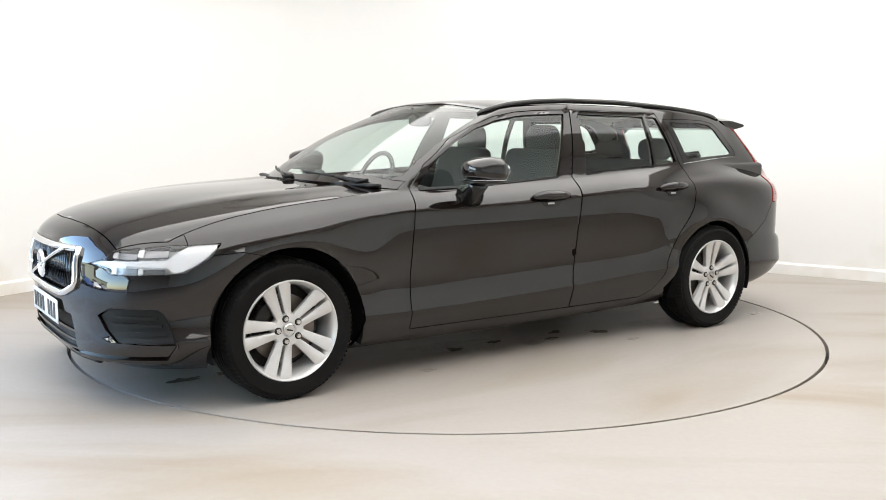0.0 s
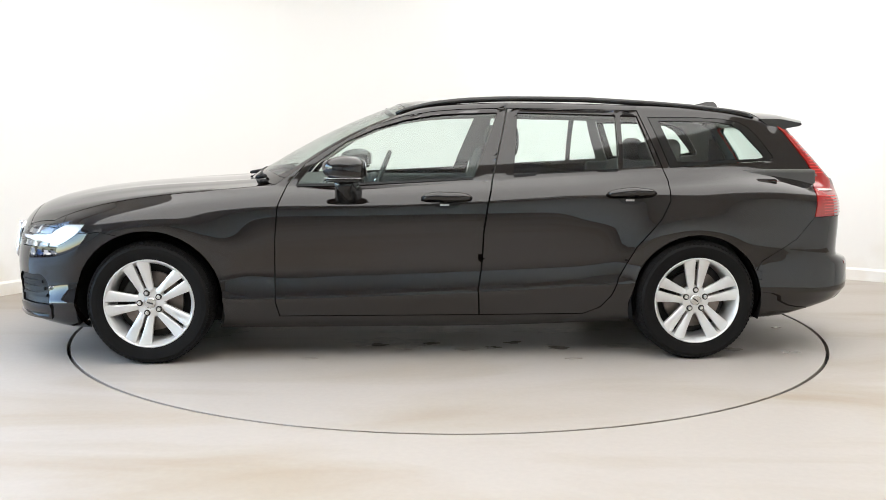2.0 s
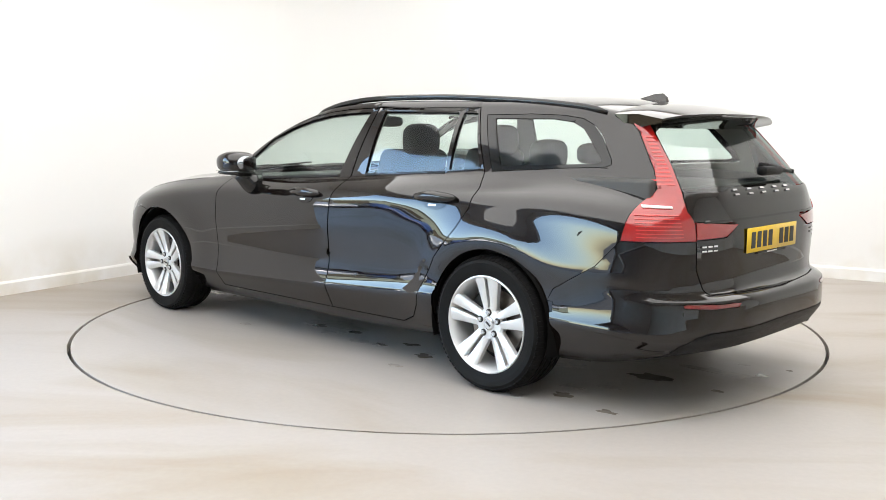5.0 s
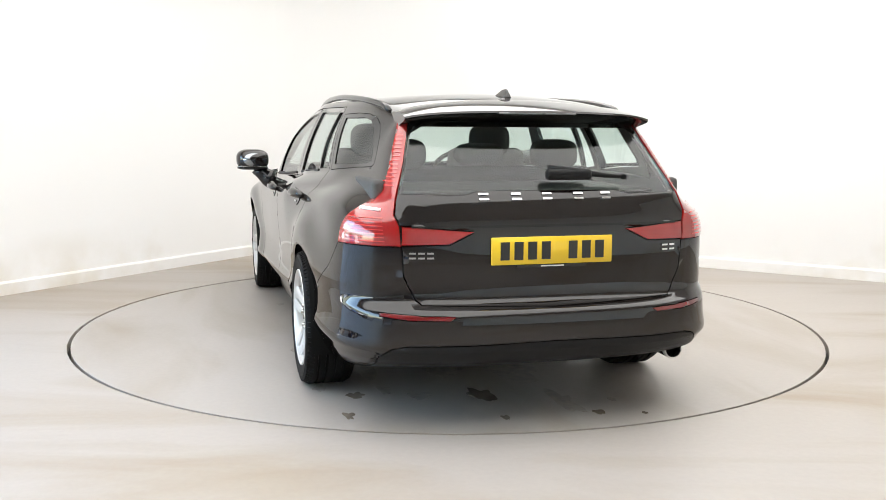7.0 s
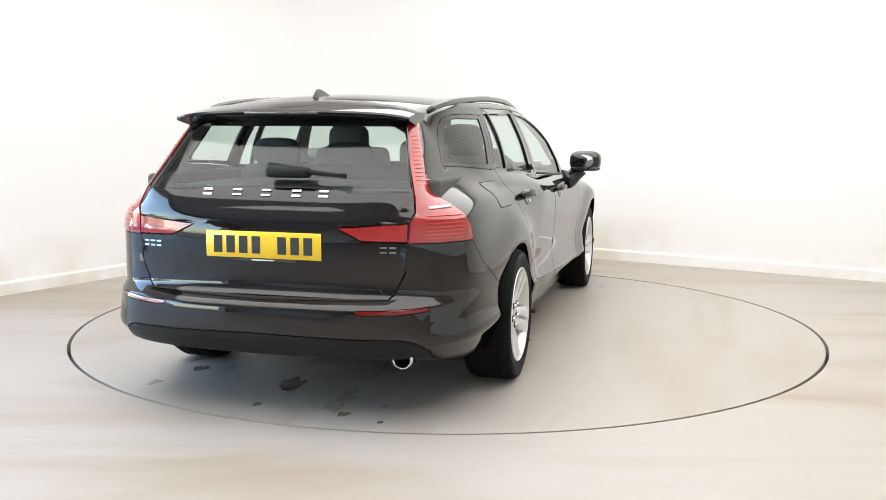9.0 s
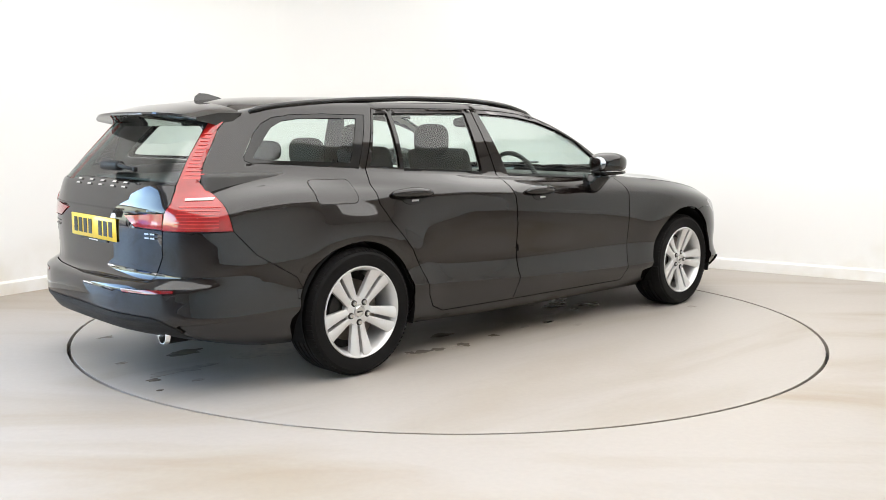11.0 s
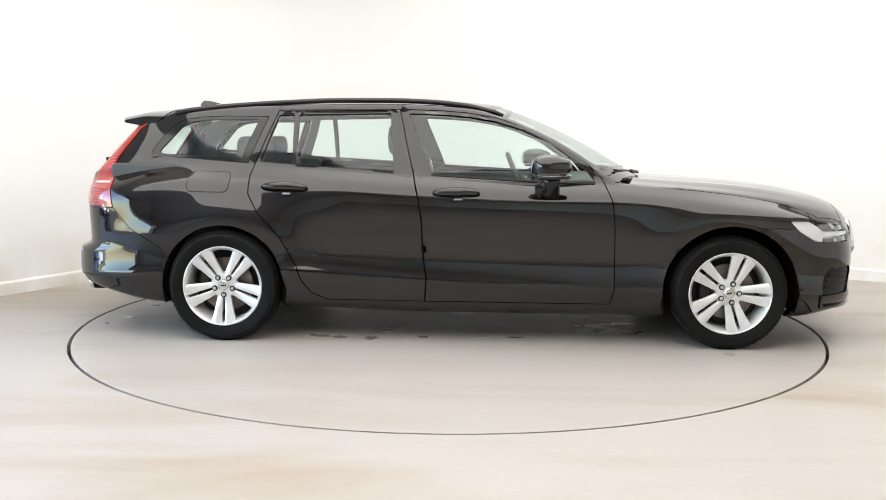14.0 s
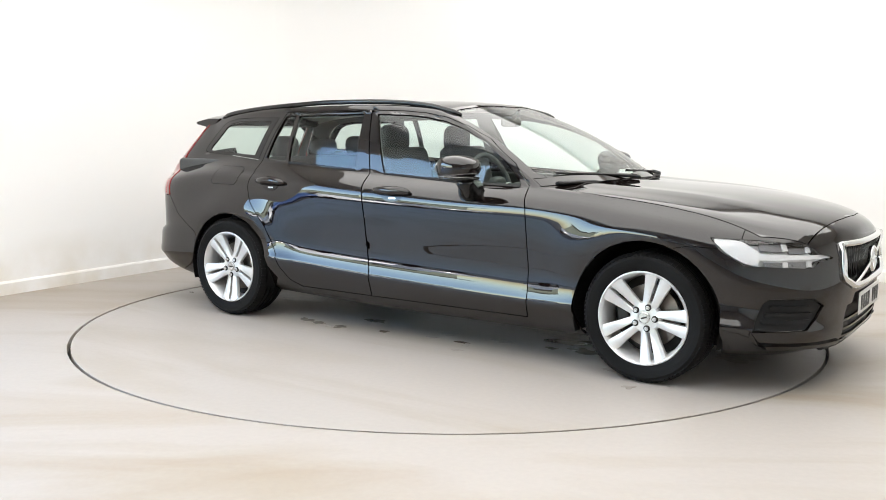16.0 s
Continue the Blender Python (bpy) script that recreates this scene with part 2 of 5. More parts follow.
def slab(name, a, b, z0, z1, thick, inner, material, label, kind="structure"):
    """An upright wall from a to b, thickened away from the point inner."""
    d = (b - a).normalized()
    nrm = Vector((-d.y, d.x))
    if nrm.dot(inner - a) > 0:
        nrm = -nrm
    q = [a, b, b + nrm * thick, a + nrm * thick]
    bm = bmesh.new()
    lo = [bm.verts.new((p.x, p.y, z0)) for p in q]
    hi = [bm.verts.new((p.x, p.y, z1)) for p in q]
    bm.faces.new(lo[::-1])
    bm.faces.new(hi)
    for i in range(4):
        bm.faces.new((lo[i], lo[(i + 1) % 4], hi[(i + 1) % 4], hi[i]))
    bmesh.ops.recalc_face_normals(bm, faces=bm.faces)
    return tagged(part(name, bm, material, smooth=False), label, kind=kind)


MID = Vector((0, -1.0))
DOOR_A, DOOR_B = 5.9, 18.8          # the vehicle door, along the long wall from the corner
COVE = 1.3
WALL_A = "smooth white painted booth wall with scuffs low down"
slab("wall_west", CORNER + DIR_L * COVE, CORNER + DIR_L * DOOR_A, 0, ROOM_H, 0.2, MID, M_WALL, WALL_A)
slab("wall_west_end", CORNER + DIR_L * DOOR_B, CORNER + DIR_L * LEN_L, 0, ROOM_H, 0.2, MID, M_WALL, WALL_A)
slab("wall_west_lintel", CORNER + DIR_L * DOOR_A, CORNER + DIR_L * DOOR_B, 2.9, ROOM_H, 0.2, MID, M_WALL, "white painted wall over the open vehicle door")
slab("wall_north", CORNER + DIR_R * COVE, CORNER + DIR_R * (LEN_R + 0.2), 0, ROOM_H, 0.2, MID, M_WALL, WALL_A)
END_L, END_R = CORNER + DIR_L * LEN_L, CORNER + DIR_R * LEN_R
FAR = END_R + DIR_L * LEN_L
slab("wall_east", END_R, FAR, 0, ROOM_H, 0.2, MID, M_WALL, "plain white painted wall closing the booth")
slab("wall_south", END_L, FAR, 0, ROOM_H, 0.2, MID, M_WALL, "plain white painted wall closing the booth")


def cove(name, r, z0, z1, depth, label):
    """Rounded corner between the two long walls; r is the set-back of its face from the wall face."""
    c = CORNER + (DIR_L + DIR_R) * COVE
    bm = bmesh.new()
    rings = []
    k = 24
    for rad in (COVE - r, COVE - r + depth):
        for z in (z0, z1):
            ring = []
            for i in range(k + 1):
                a = math.pi / 2 * i / k
                d = -(DIR_R * math.cos(a) + DIR_L * math.sin(a))
                ring.append(bm.verts.new((c.x + d.x * rad, c.y + d.y * rad, z)))
            rings.append(ring)
    bridge(bm, rings[0], rings[1])
    bridge(bm, rings[2], rings[3])
    bridge(bm, rings[1], rings[3])
    bridge(bm, rings[0], rings[2])
    bmesh.ops.recalc_face_normals(bm, faces=bm.faces)
    return tagged(part(name, sharpen(bm, 40), M_WALL), label, kind="structure")


def bridge(bm, p, q, flip=False):
    n = min(len(p), len(q))
    for i in range(n - 1):
        f = (p[i], p[i + 1], q[i + 1], q[i])
        if len(set(f)) < 4:
            continue
        bm.faces.new(f[::-1] if flip else f)


cove("wall_corner", 0.0, 0, ROOM_H, 0.2, "smooth white rounded booth corner")


def skirting(name, a, b, d_in):
    bm = bmesh.new()
    prof = [(0.0, 0.0), (0.022, 0.0), (0.022, 0.085), (0.014, 0.1), (0.0, 0.1)]
    ends = [[bm.verts.new((p.x + d_in.x * u, p.y + d_in.y * u, z)) for u, z in prof] for p in (a, b)]
    for i in range(5):
        bm.faces.new((ends[0][i], ends[0][(i + 1) % 5], ends[1][(i + 1) % 5], ends[1][i]))
    bm.faces.new(ends[0])
    bm.faces.new(ends[1][::-1])
    bmesh.ops.recalc_face_normals(bm, faces=bm.faces)
    return tagged(part(name, bm, M_WALL, smooth=False), "white painted timber skirting along the wall foot", kind="structure")


IN_L, IN_R = DIR_R.copy(), DIR_L.copy()
skirting("baseboard_west", CORNER + DIR_L * COVE, CORNER + DIR_L * DOOR_A, IN_L)
skirting("baseboard_north", CORNER + DIR_R * COVE, CORNER + DIR_R * LEN_R, IN_R)
cove("baseboard_corner", 0.022, 0, 0.1, 0.021, "white painted skirting round the corner")


def floor_sheet():
    """Painted floor with a round hole for the turntable."""
    bm = bmesh.new()
    k = 128
    inner = [bm.verts.new((math.cos(2 * math.pi * i / k) * (DISC_R + 0.009), math.sin(2 * math.pi * i / k) * (DISC_R + 0.009), 0)) for i in range(k)]
    wall = [bm.verts.new((v.co.x, v.co.y, -0.05)) for v in inner]
    rings = [inner]
    for r in (3.2, 6.0, 14.0):
        rings.append([bm.verts.new((math.cos(2 * math.pi * i / k) * r, math.sin(2 * math.pi * i / k) * r, 0)) for i in range(k)])
    rings = [wall] + rings
    for p, q in zip(rings, rings[1:]):
        for i in range(k):
            bm.faces.new((p[i], p[(i + 1) % k], q[(i + 1) % k], q[i]))
    bmesh.ops.recalc_face_normals(bm, faces=bm.faces)
    for f in bm.faces:
        if f.normal.z < -0.5:
            f.normal_flip()
    return bm


tagged(part("floor", floor_sheet(), M_FLOOR, smooth=False), "pale grey painted concrete floor with brownish tyre stains", kind="structure")
tagged(part("turntable_pit", box(0, 0, -0.06, 4.7, 4.7, 0.02), M_GAP, smooth=False), "dark pit under the turntable", kind="structure")

bm = bmesh.new()
cs = [CORNER, END_L, FAR, END_R]
lo = [bm.verts.new((p.x, p.y, ROOM_H)) for p in cs]
hi = [bm.verts.new((p.x, p.y, ROOM_H + 0.15)) for p in cs]
bm.faces.new(lo)
bm.faces.new(hi)
for i in range(4):
    bm.faces.new((lo[i], lo[(i + 1) % 4], hi[(i + 1) % 4], hi[i]))
bmesh.ops.recalc_face_normals(bm, faces=bm.faces)
tagged(part("ceiling", bm, M_CEIL, smooth=False), "flat white painted ceiling", kind="structure")

# ground outside the vehicle door
bm = bmesh.new()
bmesh.ops.create_circle(bm, cap_ends=True, segments=96, radius=400, matrix=Matrix.Translation((0, 0, -0.07)))
tagged(part("ground", bm, M_TARMAC, smooth=False), "dark asphalt yard outside the open door", kind="structure")



def yard_unit():
    """A dull green clad workshop across the yard, seen in the paint through the open door."""
    u = new("workshop_unit")
    tagged(u, "long dull green metal-clad workshop across the yard", "building")
    out = -DIR_R
    u.matrix_world = Matrix.Translation((CORNER.x + DIR_L.x * 12 + out.x * 17, CORNER.y + DIR_L.y * 12 + out.y * 17, -0.07)) @ Matrix.Rotation(math.atan2(DIR_L.y, DIR_L.x), 4, "Z")
    part("wall", box(0, 0, 1.8, 40, 0.4, 3.6), M_CLAD, u, smooth=False)
    part("roof", box(0, -3, 3.7, 41, 7, 0.2), M_PLASTIC, u, smooth=False)
    part("plinth", box(0, 0.25, 0.35, 40, 0.12, 0.7), M_TARMAC, u, smooth=False)
    for i in range(6):
        x = -16 + i * 6.4
        w = part("window", box(x, 0.24, 2.0, 2.6, 0.1, 1.1), M_GLOSS, u, "dark glazed window", smooth=False)
        part("frame", box(x, 0.30, 1.40, 2.8, 0.1, 0.1), M_CLAD, w, smooth=False)


def yard_car(x, y, yaw, paint):
    """A parked hatchback in the yard."""
    c = new("parked_car")
    tagged(c, "parked hatchback standing in the yard outside", "car", "cars in the yard")
    sec = [(-2.0, 0.25), (-2.05, 0.75), (-1.9, 0.95), (-1.45, 1.42), (0.1, 1.45), (0.85, 1.0), (1.8, 0.85), (2.05, 0.6), (2.05, 0.25)]
    part("body", prism(sec, 1.72, ((1, 0, 0), (0, 0, 1)), (0, 0.86, 0), 0.12), paint, c)
    part("glasshouse", prism([(-1.70, 0.98), (-1.35, 1.36), (0.05, 1.38), (0.62, 1.0)], 1.73, ((1, 0, 0), (0, 0, 1)), (0, 0.865, 0)), M_GLOSS, c)
    for wx in (-1.3, 1.3):
        for wy in (0.80, -0.80):
            w = lathe([(0.02, -0.1), (0.28, -0.1), (0.31, -0.07), (0.31, 0.07), (0.28, 0.1), (0.02, 0.1)], 24)
            bmesh.ops.translate(w, verts=w.verts, vec=(wx, wy, 0.31))
            part("wheel", w, M_RUBBER, c)
    c.matrix_world = pose(x, y, -0.07, 0, 0, yaw)
    return c


yard_unit()
for i, paint in enumerate((M_CARW, M_CARS, M_CARB, M_CARW, M_CARS)):
    p = CORNER + DIR_L * (7.0 + i * 3.1) - DIR_R * 9.5
    yard_car(p.x, p.y, math.degrees(math.atan2(DIR_R.y, DIR_R.x)) + 8, paint)

# luminous ceiling panel over the turntable
LAMPS = [(4.0, 4.6, 6.0, 8.6, 38)]
YAW = math.degrees(math.atan2(DIR_R.y, DIR_R.x))
for a, b, sx, sy, w in LAMPS:
    p = CORNER + DIR_R * a + DIR_L * b
    area_lamp("ceiling_panel_light", sx, sy, w, pose(p.x, p.y, ROOM_H - 0.03, 0, 0, YAW))

# ---------------------------------------------------------------- turntable
def turntable():
    top = new("turntable")
    tagged(top, "round steel-edged turntable, painted pale grey like the floor", "turntable")
    bm = bmesh.new()
    k = 128
    rings = []
    for r, z in ((DISC_R - 0.010, -0.045), (DISC_R - 0.010, -0.001), (DISC_R - 0.016, 0.0), (1.5, 0.0), (0.6, 0.0), (0.01, 0.0)):
        rings.append([bm.verts.new((math.cos(2 * math.pi * i / k) * r, math.sin(2 * math.pi * i / k) * r, z)) for i in range(k)])
    for p, q in zip(rings, rings[1:]):
        for i in range(k):
            bm.faces.new((p[i], p[(i + 1) % k], q[(i + 1) % k], q[i]))
    bm.faces.new(rings[-1])
    bmesh.ops.recalc_face_normals(bm, faces=bm.faces)
    part("deck", bm, M_DISC, top, smooth=False)
    return top


TURNTABLE = turntable()


# ---------------------------------------------------------------- car body surfaces (x forward from the rear axle, y to the car's left, z up)
CAR = new("estate_car")
tagged(CAR, "black five-door estate car with silver alloy wheels, parked on the turntable", "car")

# top edge of the lower body along the side: belt line, then fender crest
Z_TOP = [(-1.1, 0.945), (-0.9, 0.948), (-0.72, 0.972), (-0.44, 1.042), (0.15, 1.014), (0.66, 0.985), (1.13, 0.958), (1.85, 0.930), (2.2, 0.925),
         (2.45, 0.905), (2.74, 0.880), (3.04, 0.843), (3.2, 0.815), (3.4, 0.772), (3.6, 0.730), (3.75, 0.712)]
X_D, X_A = -0.30, 2.22              # where the rounded tail and the bonnet flank begin
# level: share of the height, side half-width, tail x, nose x, sharpness of corner at tail and nose
Z_BOT = 0.165
LEVELS = [
    (0.000, 0.775, -0.880, 3.585, 3.2, 3.0), (0.045, 0.825, -0.935, 3.640, 3.3, 3.1), (0.105, 0.850, -1.000, 3.695, 3.4, 3.2),
    (0.185, 0.876, -1.024, 3.702, 3.4, 3.2), (0.238, 0.893, -1.034, 3.700, 3.4, 3.2), (0.256, 0.8945, -1.036, 3.699, 3.4, 3.2),
    (0.300, 0.885, -1.042, 3.700, 3.4, 3.2), (0.405, 0.876, -1.042, 3.705, 3.4, 3.2), (0.440, 0.876, -1.028, 3.708, 3.4, 3.2),
    (0.470, 0.878, -0.960, 3.710, 3.6, 3.15), (0.520, 0.882, -0.945, 3.714, 3.8, 3.1), (0.600, 0.889, -0.946, 3.718, 3.9, 3.0),
    (0.700, 0.895, -0.948, 3.718, 4.0, 2.9), (0.790, 0.897, -0.946, 3.716, 4.1, 2.75), (0.840, 0.895, -0.940, 3.714, 4.3, 2.7),
    (0.870, 0.890, -0.936, 3.712, 4.6, 2.65), (0.905, 0.874, -0.928, 3.710, 5.2, 2.6), (0.935, 0.848, -0.918, 3.708, 6.2, 2.6),
    (0.970, 0.806, -0.908, 3.705, 7.2, 2.6), (1.000, 0.770, -0.896, 3.700, 8.0, 2.6)]
N_R, N_S, N_F = 26, 78, 44


def flare(x, z):
    """Swell of the body over the wheels."""
    out = 0.0
    for cx, ra in ((0.0, 0.395), (2.872, 0.415)):
        r = math.hypot(x - cx, (z - 0.318) * 1.0)
        out += 0.034 * math.exp(-((r - ra) / (0.07 if r < ra else 0.085)) ** 2)
    s = min(1.0, max(0.0, (z - 0.20) / 0.16))
    return out * s * s * (3 - 2 * s) * crv([(-0.65, 0.25), (-0.28, 1.0)], x)


# how far the flank lies inside the door's section, by share of the height: over the rear axle, and at the tail
DRAW_MID = [(0.0, 0.0), (0.5, 0.004), (0.6, 0.010), (0.70, 0.020), (0.79, 0.045), (0.84, 0.060), (0.87, 0.075), (0.905, 0.100), (0.935, 0.090), (0.97, 0.070), (1.0, 0.050)]
DRAW_TAIL = [(0.0, 0.010), (0.4, 0.012), (0.5, 0.018), (0.6, 0.034), (0.70, 0.046), (0.79, 0.056), (0.84, 0.072), (0.87, 0.092), (0.905, 0.124), (0.935, 0.142), (0.97, 0.134), (1.0, 0.116)]


def side_width(k, x):
    w = LEVELS[k][1]
    share = LEVELS[k][0]
    if x > 1.9:                       # bonnet flank leans in towards the nose
        lean = crv([(1.9, 0.0), (2.4, -0.01), (3.0, 0.0), (3.4, 0.03)], x)
        w -= lean * max(0.0, (share - 0.80) / 0.20) ** 1.6
        w += crv([(1.9, 0), (2.87, 0.012), (3.4, 0.0)], x) * max(0, 1 - abs(share - 0.6) * 2)
    if x > 2.4:                       # bumper corner ahead of the wheel
        w += crv([(2.4, 0.0), (3.0, 0.028), (3.4, 0.028)], x) * max(0.0, 1 - abs(share - 0.2) / 0.16)
    if x < 0.7:                       # the shoulder falls to the height of the tail lamp and the glasshouse draws in over it
        a = crv(DRAW_MID, share) * crv([(0.0, 1.0), (0.7, 0.0)], x)
        b = crv(DRAW_TAIL, share)
        w -= a + (b - a) * crv([(-0.3, 1.0), (0.0, 0.0)], x)
    return w


def lower_ring(k):
    share, _, xr, xf, nr, nf = LEVELS[k]
    pts = []
    w0 = side_width(k, X_D)
    for i in range(N_R):
        a = (math.pi / 2) * (1 - i / N_R)
        x = X_D - (X_D - xr) * math.sin(a) ** (2 / nr)
        y = w0 * max(math.cos(a), 0) ** (2 / nr)
        pts.append((x, y))
    for i in range(N_S + 1):
        x = X_D + (X_A - X_D) * i / N_S
        pts.append((x, side_width(k, x)))
    x1 = 2.95
    n1 = 16
    for i in range(1, n1 + 1):
        x = X_A + (x1 - X_A) * i / n1
        pts.append((x, side_width(k, x)))
    w1 = side_width(k, x1)
    n2 = N_F - n1
    for i in range(1, n2 + 1):
        a = (math.pi / 2) * i / n2
        x = x1 + (xf - x1) * math.sin(a) ** (2 / nf)
        y = w1 * max(math.cos(a), 0) ** (2 / nf)
        pts.append((x, y))
    out = []
    for x, y in pts:
        z = Z_BOT + share * (crv(Z_TOP, x) - Z_BOT)
        if k < 4:                     # sill and bumper undersides
            z += (4 - k) / 4 * crv([(-1.0, 0.10), (-0.8, 0.085), (-0.42, 0.03), (0.4, 0.02), (1.2, 0.0), (2.5, 0.0), (3.3, 0.0), (3.7, 0.01)], x)
        # the low door crease climbs towards the rear
        z += crv([(0.3, 0.042), (1.2, 0.0), (2.3, -0.030)], x) * max(0.0, 1 - abs(share - 0.25) / 0.16) * min(1.0, max(0.0, (x + 0.2) / 0.4)) * min(1.0, max(0.0, (2.7 - x) / 0.4))
        if y > 0.5:
            y += flare(x, z) * min(1, (y - 0.5) / 0.3)
        out.append(Vector((x, y, z)))
    out[0].y = out[-1].y = 0.0
    return out


Z_ROOF = [(-0.55, 1.262), (-0.28, 1.318), (0.03, 1.343), (0.333, 1.352), (0.945, 1.360), (1.16, 1.355), (1.373, 1.342), (1.50, 1.325)]
D_TOP, A_TOP = Vector((-0.50, 0.532, 1.272)), Vector((1.47, 0.600, 1.330))


def green_ring(v, base):
    """Ring of the glasshouse at height share v over the belt ring base."""
    n_bs = N_R + N_S + 1
    out = []
    for i in range(n_bs):
        b = base[i]
        if i < N_R:                   # tail
            t = i / N_R
            ang = (math.pi / 2) * (1 - t)
            top = Vector((D_TOP.x - 0.10 * math.sin(ang) ** 0.6, D_TOP.y * math.cos(ang) ** 0.55 if t > 0 else 0, D_TOP.z + 0.03 * (1 - t)))
        else:
            t = (i - N_R) / N_S
            x = D_TOP.x + (A_TOP.x - D_TOP.x) * t
            y = crv([(-0.5, 0.532), (-0.2, 0.572), (0.3, 0.606), (0.9, 0.62), (1.47, 0.60)], x)
            top = Vector((x, y, crv(Z_ROOF, x)))
        p = b.lerp(top, v)
        bulge = 0.022 * math.sin(math.pi * v) * crv([(-0.9, 0.35), (-0.3, 0.5), (0.4, 1.0)], b.x)
        if i >= N_R:
            p.y += bulge
            # the screen pillar is bowed upwards
            p.z += 0.042 * math.sin(math.pi * v) * crv([(0.7, 0.0), (1.0, 1.0)], t)
        else:
            p.x -= bulge * 0.5
            p.y += bulge * t
        out.append(p)
    n_f = 18
    corner = out[-1]
    cx = 2.44 + (1.56 - 2.44) * v
    cz = 0.945 + (corner.z + 0.045 - 0.945) * v if v == 1 else 0.945 + (1.375 - 0.945) * v + 0.035 * math.sin(math.pi * v)
    for i in range(1, n_f + 1):
        t = i / n_f
        a = math.pi / 2 * t
        y = corner.y * math.cos(a) ** 0.8 if i < n_f else 0.0
        s = 1 - (y / corner.y) ** 2.4
        out.append(Vector((corner.x + (cx - corner.x) * s, y, corner.z + (cz - corner.z) * s)))
    return out


def half_shell():
    bm = bmesh.new()
    rings = [lower_ring(k) for k in range(len(LEVELS))]
    # finer levels in between, by a smooth curve through each column
    dense = []
    shares = [l[0] for l in LEVELS]
    steps = []
    for a, b in zip(shares, shares[1:]):
        n = 2 if b - a > 0.03 else 1
        steps += [a + (b - a) * i / n for i in range(n)]
    steps.append(1.0)
    cols = len(rings[0])
    for s in steps:
        row = []
        for c in range(cols):
            row.append(Vector([crv([(sh, rings[k][c][ax]) for k, sh in enumerate(shares)], s) for ax in range(3)]))
        dense.append(row)
    for _ in range(10):               # fair the long lines
        for row in dense:
            row[1:-1] = [(row[c - 1] + row[c] * 2 + row[c + 1]) / 4 if 4 < c < cols - 5 else row[c] for c in range(1, cols - 1)]
    vr = [[bm.verts.new(p) for p in row] for row in dense]
    for p, q in zip(vr, vr[1:]):
        bridge(bm, p, q)
    base = dense[-1]
    n_bs = N_R + N_S + 1
    g = []
    nv = 14
    for j in range(nv + 1):
        ring = green_ring(j / nv, base)
        g.append([bm.verts.new(p) for p in ring])
    for p, q in zip(g, g[1:]):
        bridge(bm, p, q)
    # roof: from the side edge to the middle, with a crown
    edge = [v.co.copy() for v in g[-1]]
    nj = 10
    side = edge[N_R:n_bs]
    cols_r = []
    for i, e in enumerate(side):
        t = i / (len(side) - 1)
        bow = -0.10 * (1 - t) ** 3 + 0.09 * t ** 3
        crown = 0.045
        col = []
        for j in range(nj + 1):
            s = 1 - (1 - j / nj) ** 2
            y = e.y * (1 - j / nj)
            col.append(bm.verts.new((e.x + bow * s, y, e.z + crown * s)))
        cols_r.append(col)
    for p, q in zip(cols_r, cols_r[1:]):
        bridge(bm, p, q, True)
    # bonnet: from the fender crest to the middle
    crest = base[n_bs - 1:]
    Z_MID = [(2.40, 0.945), (2.63, 0.928), (2.97, 0.911), (3.27, 0.882), (3.50, 0.838), (3.62, 0.795), (3.68, 0.755), (3.70, 0.712)]
    cols_b = []
    m = len(crest) - 1
    for i, e in enumerate(crest):
        t = i / m
        xm = 2.42 + (3.70 - 2.42) * min(1.0, (e.x - 2.22) / (3.70 - 2.22))
        zm = crv(Z_MID, xm)
        col = []
        for j in range(13):
            u = j / 12
            rise = 1 - (1 - u) ** 2.6
            y = e.y * (1 - u)
            z = e.z + (zm - e.z) * rise
            z += 0.010 * math.exp(-((y - 0.50) / 0.06) ** 2) * min(1, max(0, (3.45 - e.x) / 0.5))
            col.append(bm.verts.new((e.x + (xm - e.x) * u, y, z)))
        cols_b.append(col)
    for p, q in zip(cols_b, cols_b[1:]):
        bridge(bm, p, q, True)
    bmesh.ops.remove_doubles(bm, verts=bm.verts, dist=0.0008)
    bmesh.ops.dissolve_degenerate(bm, edges=bm.edges, dist=0.0002)
    bmesh.ops.recalc_face_normals(bm, faces=bm.faces)
    bm.normal_update()
    return bm


AX = {"side": (Vector((1, 0, 0)), Vector((0, 0, 1))), "end": (Vector((0, 1, 0)), Vector((0, 0, 1))), "top": (Vector((1, 0, 0)), Vector((0, 1, 0))),
      "diag": (Vector((-0.70, 0.714, 0)), Vector((0, 0, 1)))}


def inside(q, poly):
    x, y = q
    r = False
    for (x1, y1), (x2, y2) in zip(poly, poly[1:] + poly[:1]):
        if (y1 > y) != (y2 > y) and x < (x2 - x1) * (y - y1) / (y2 - y1) + x1:
            r = not r
    return r


def flat(v, ax):
    return v.dot(AX[ax][0]), v.dot(AX[ax][1])


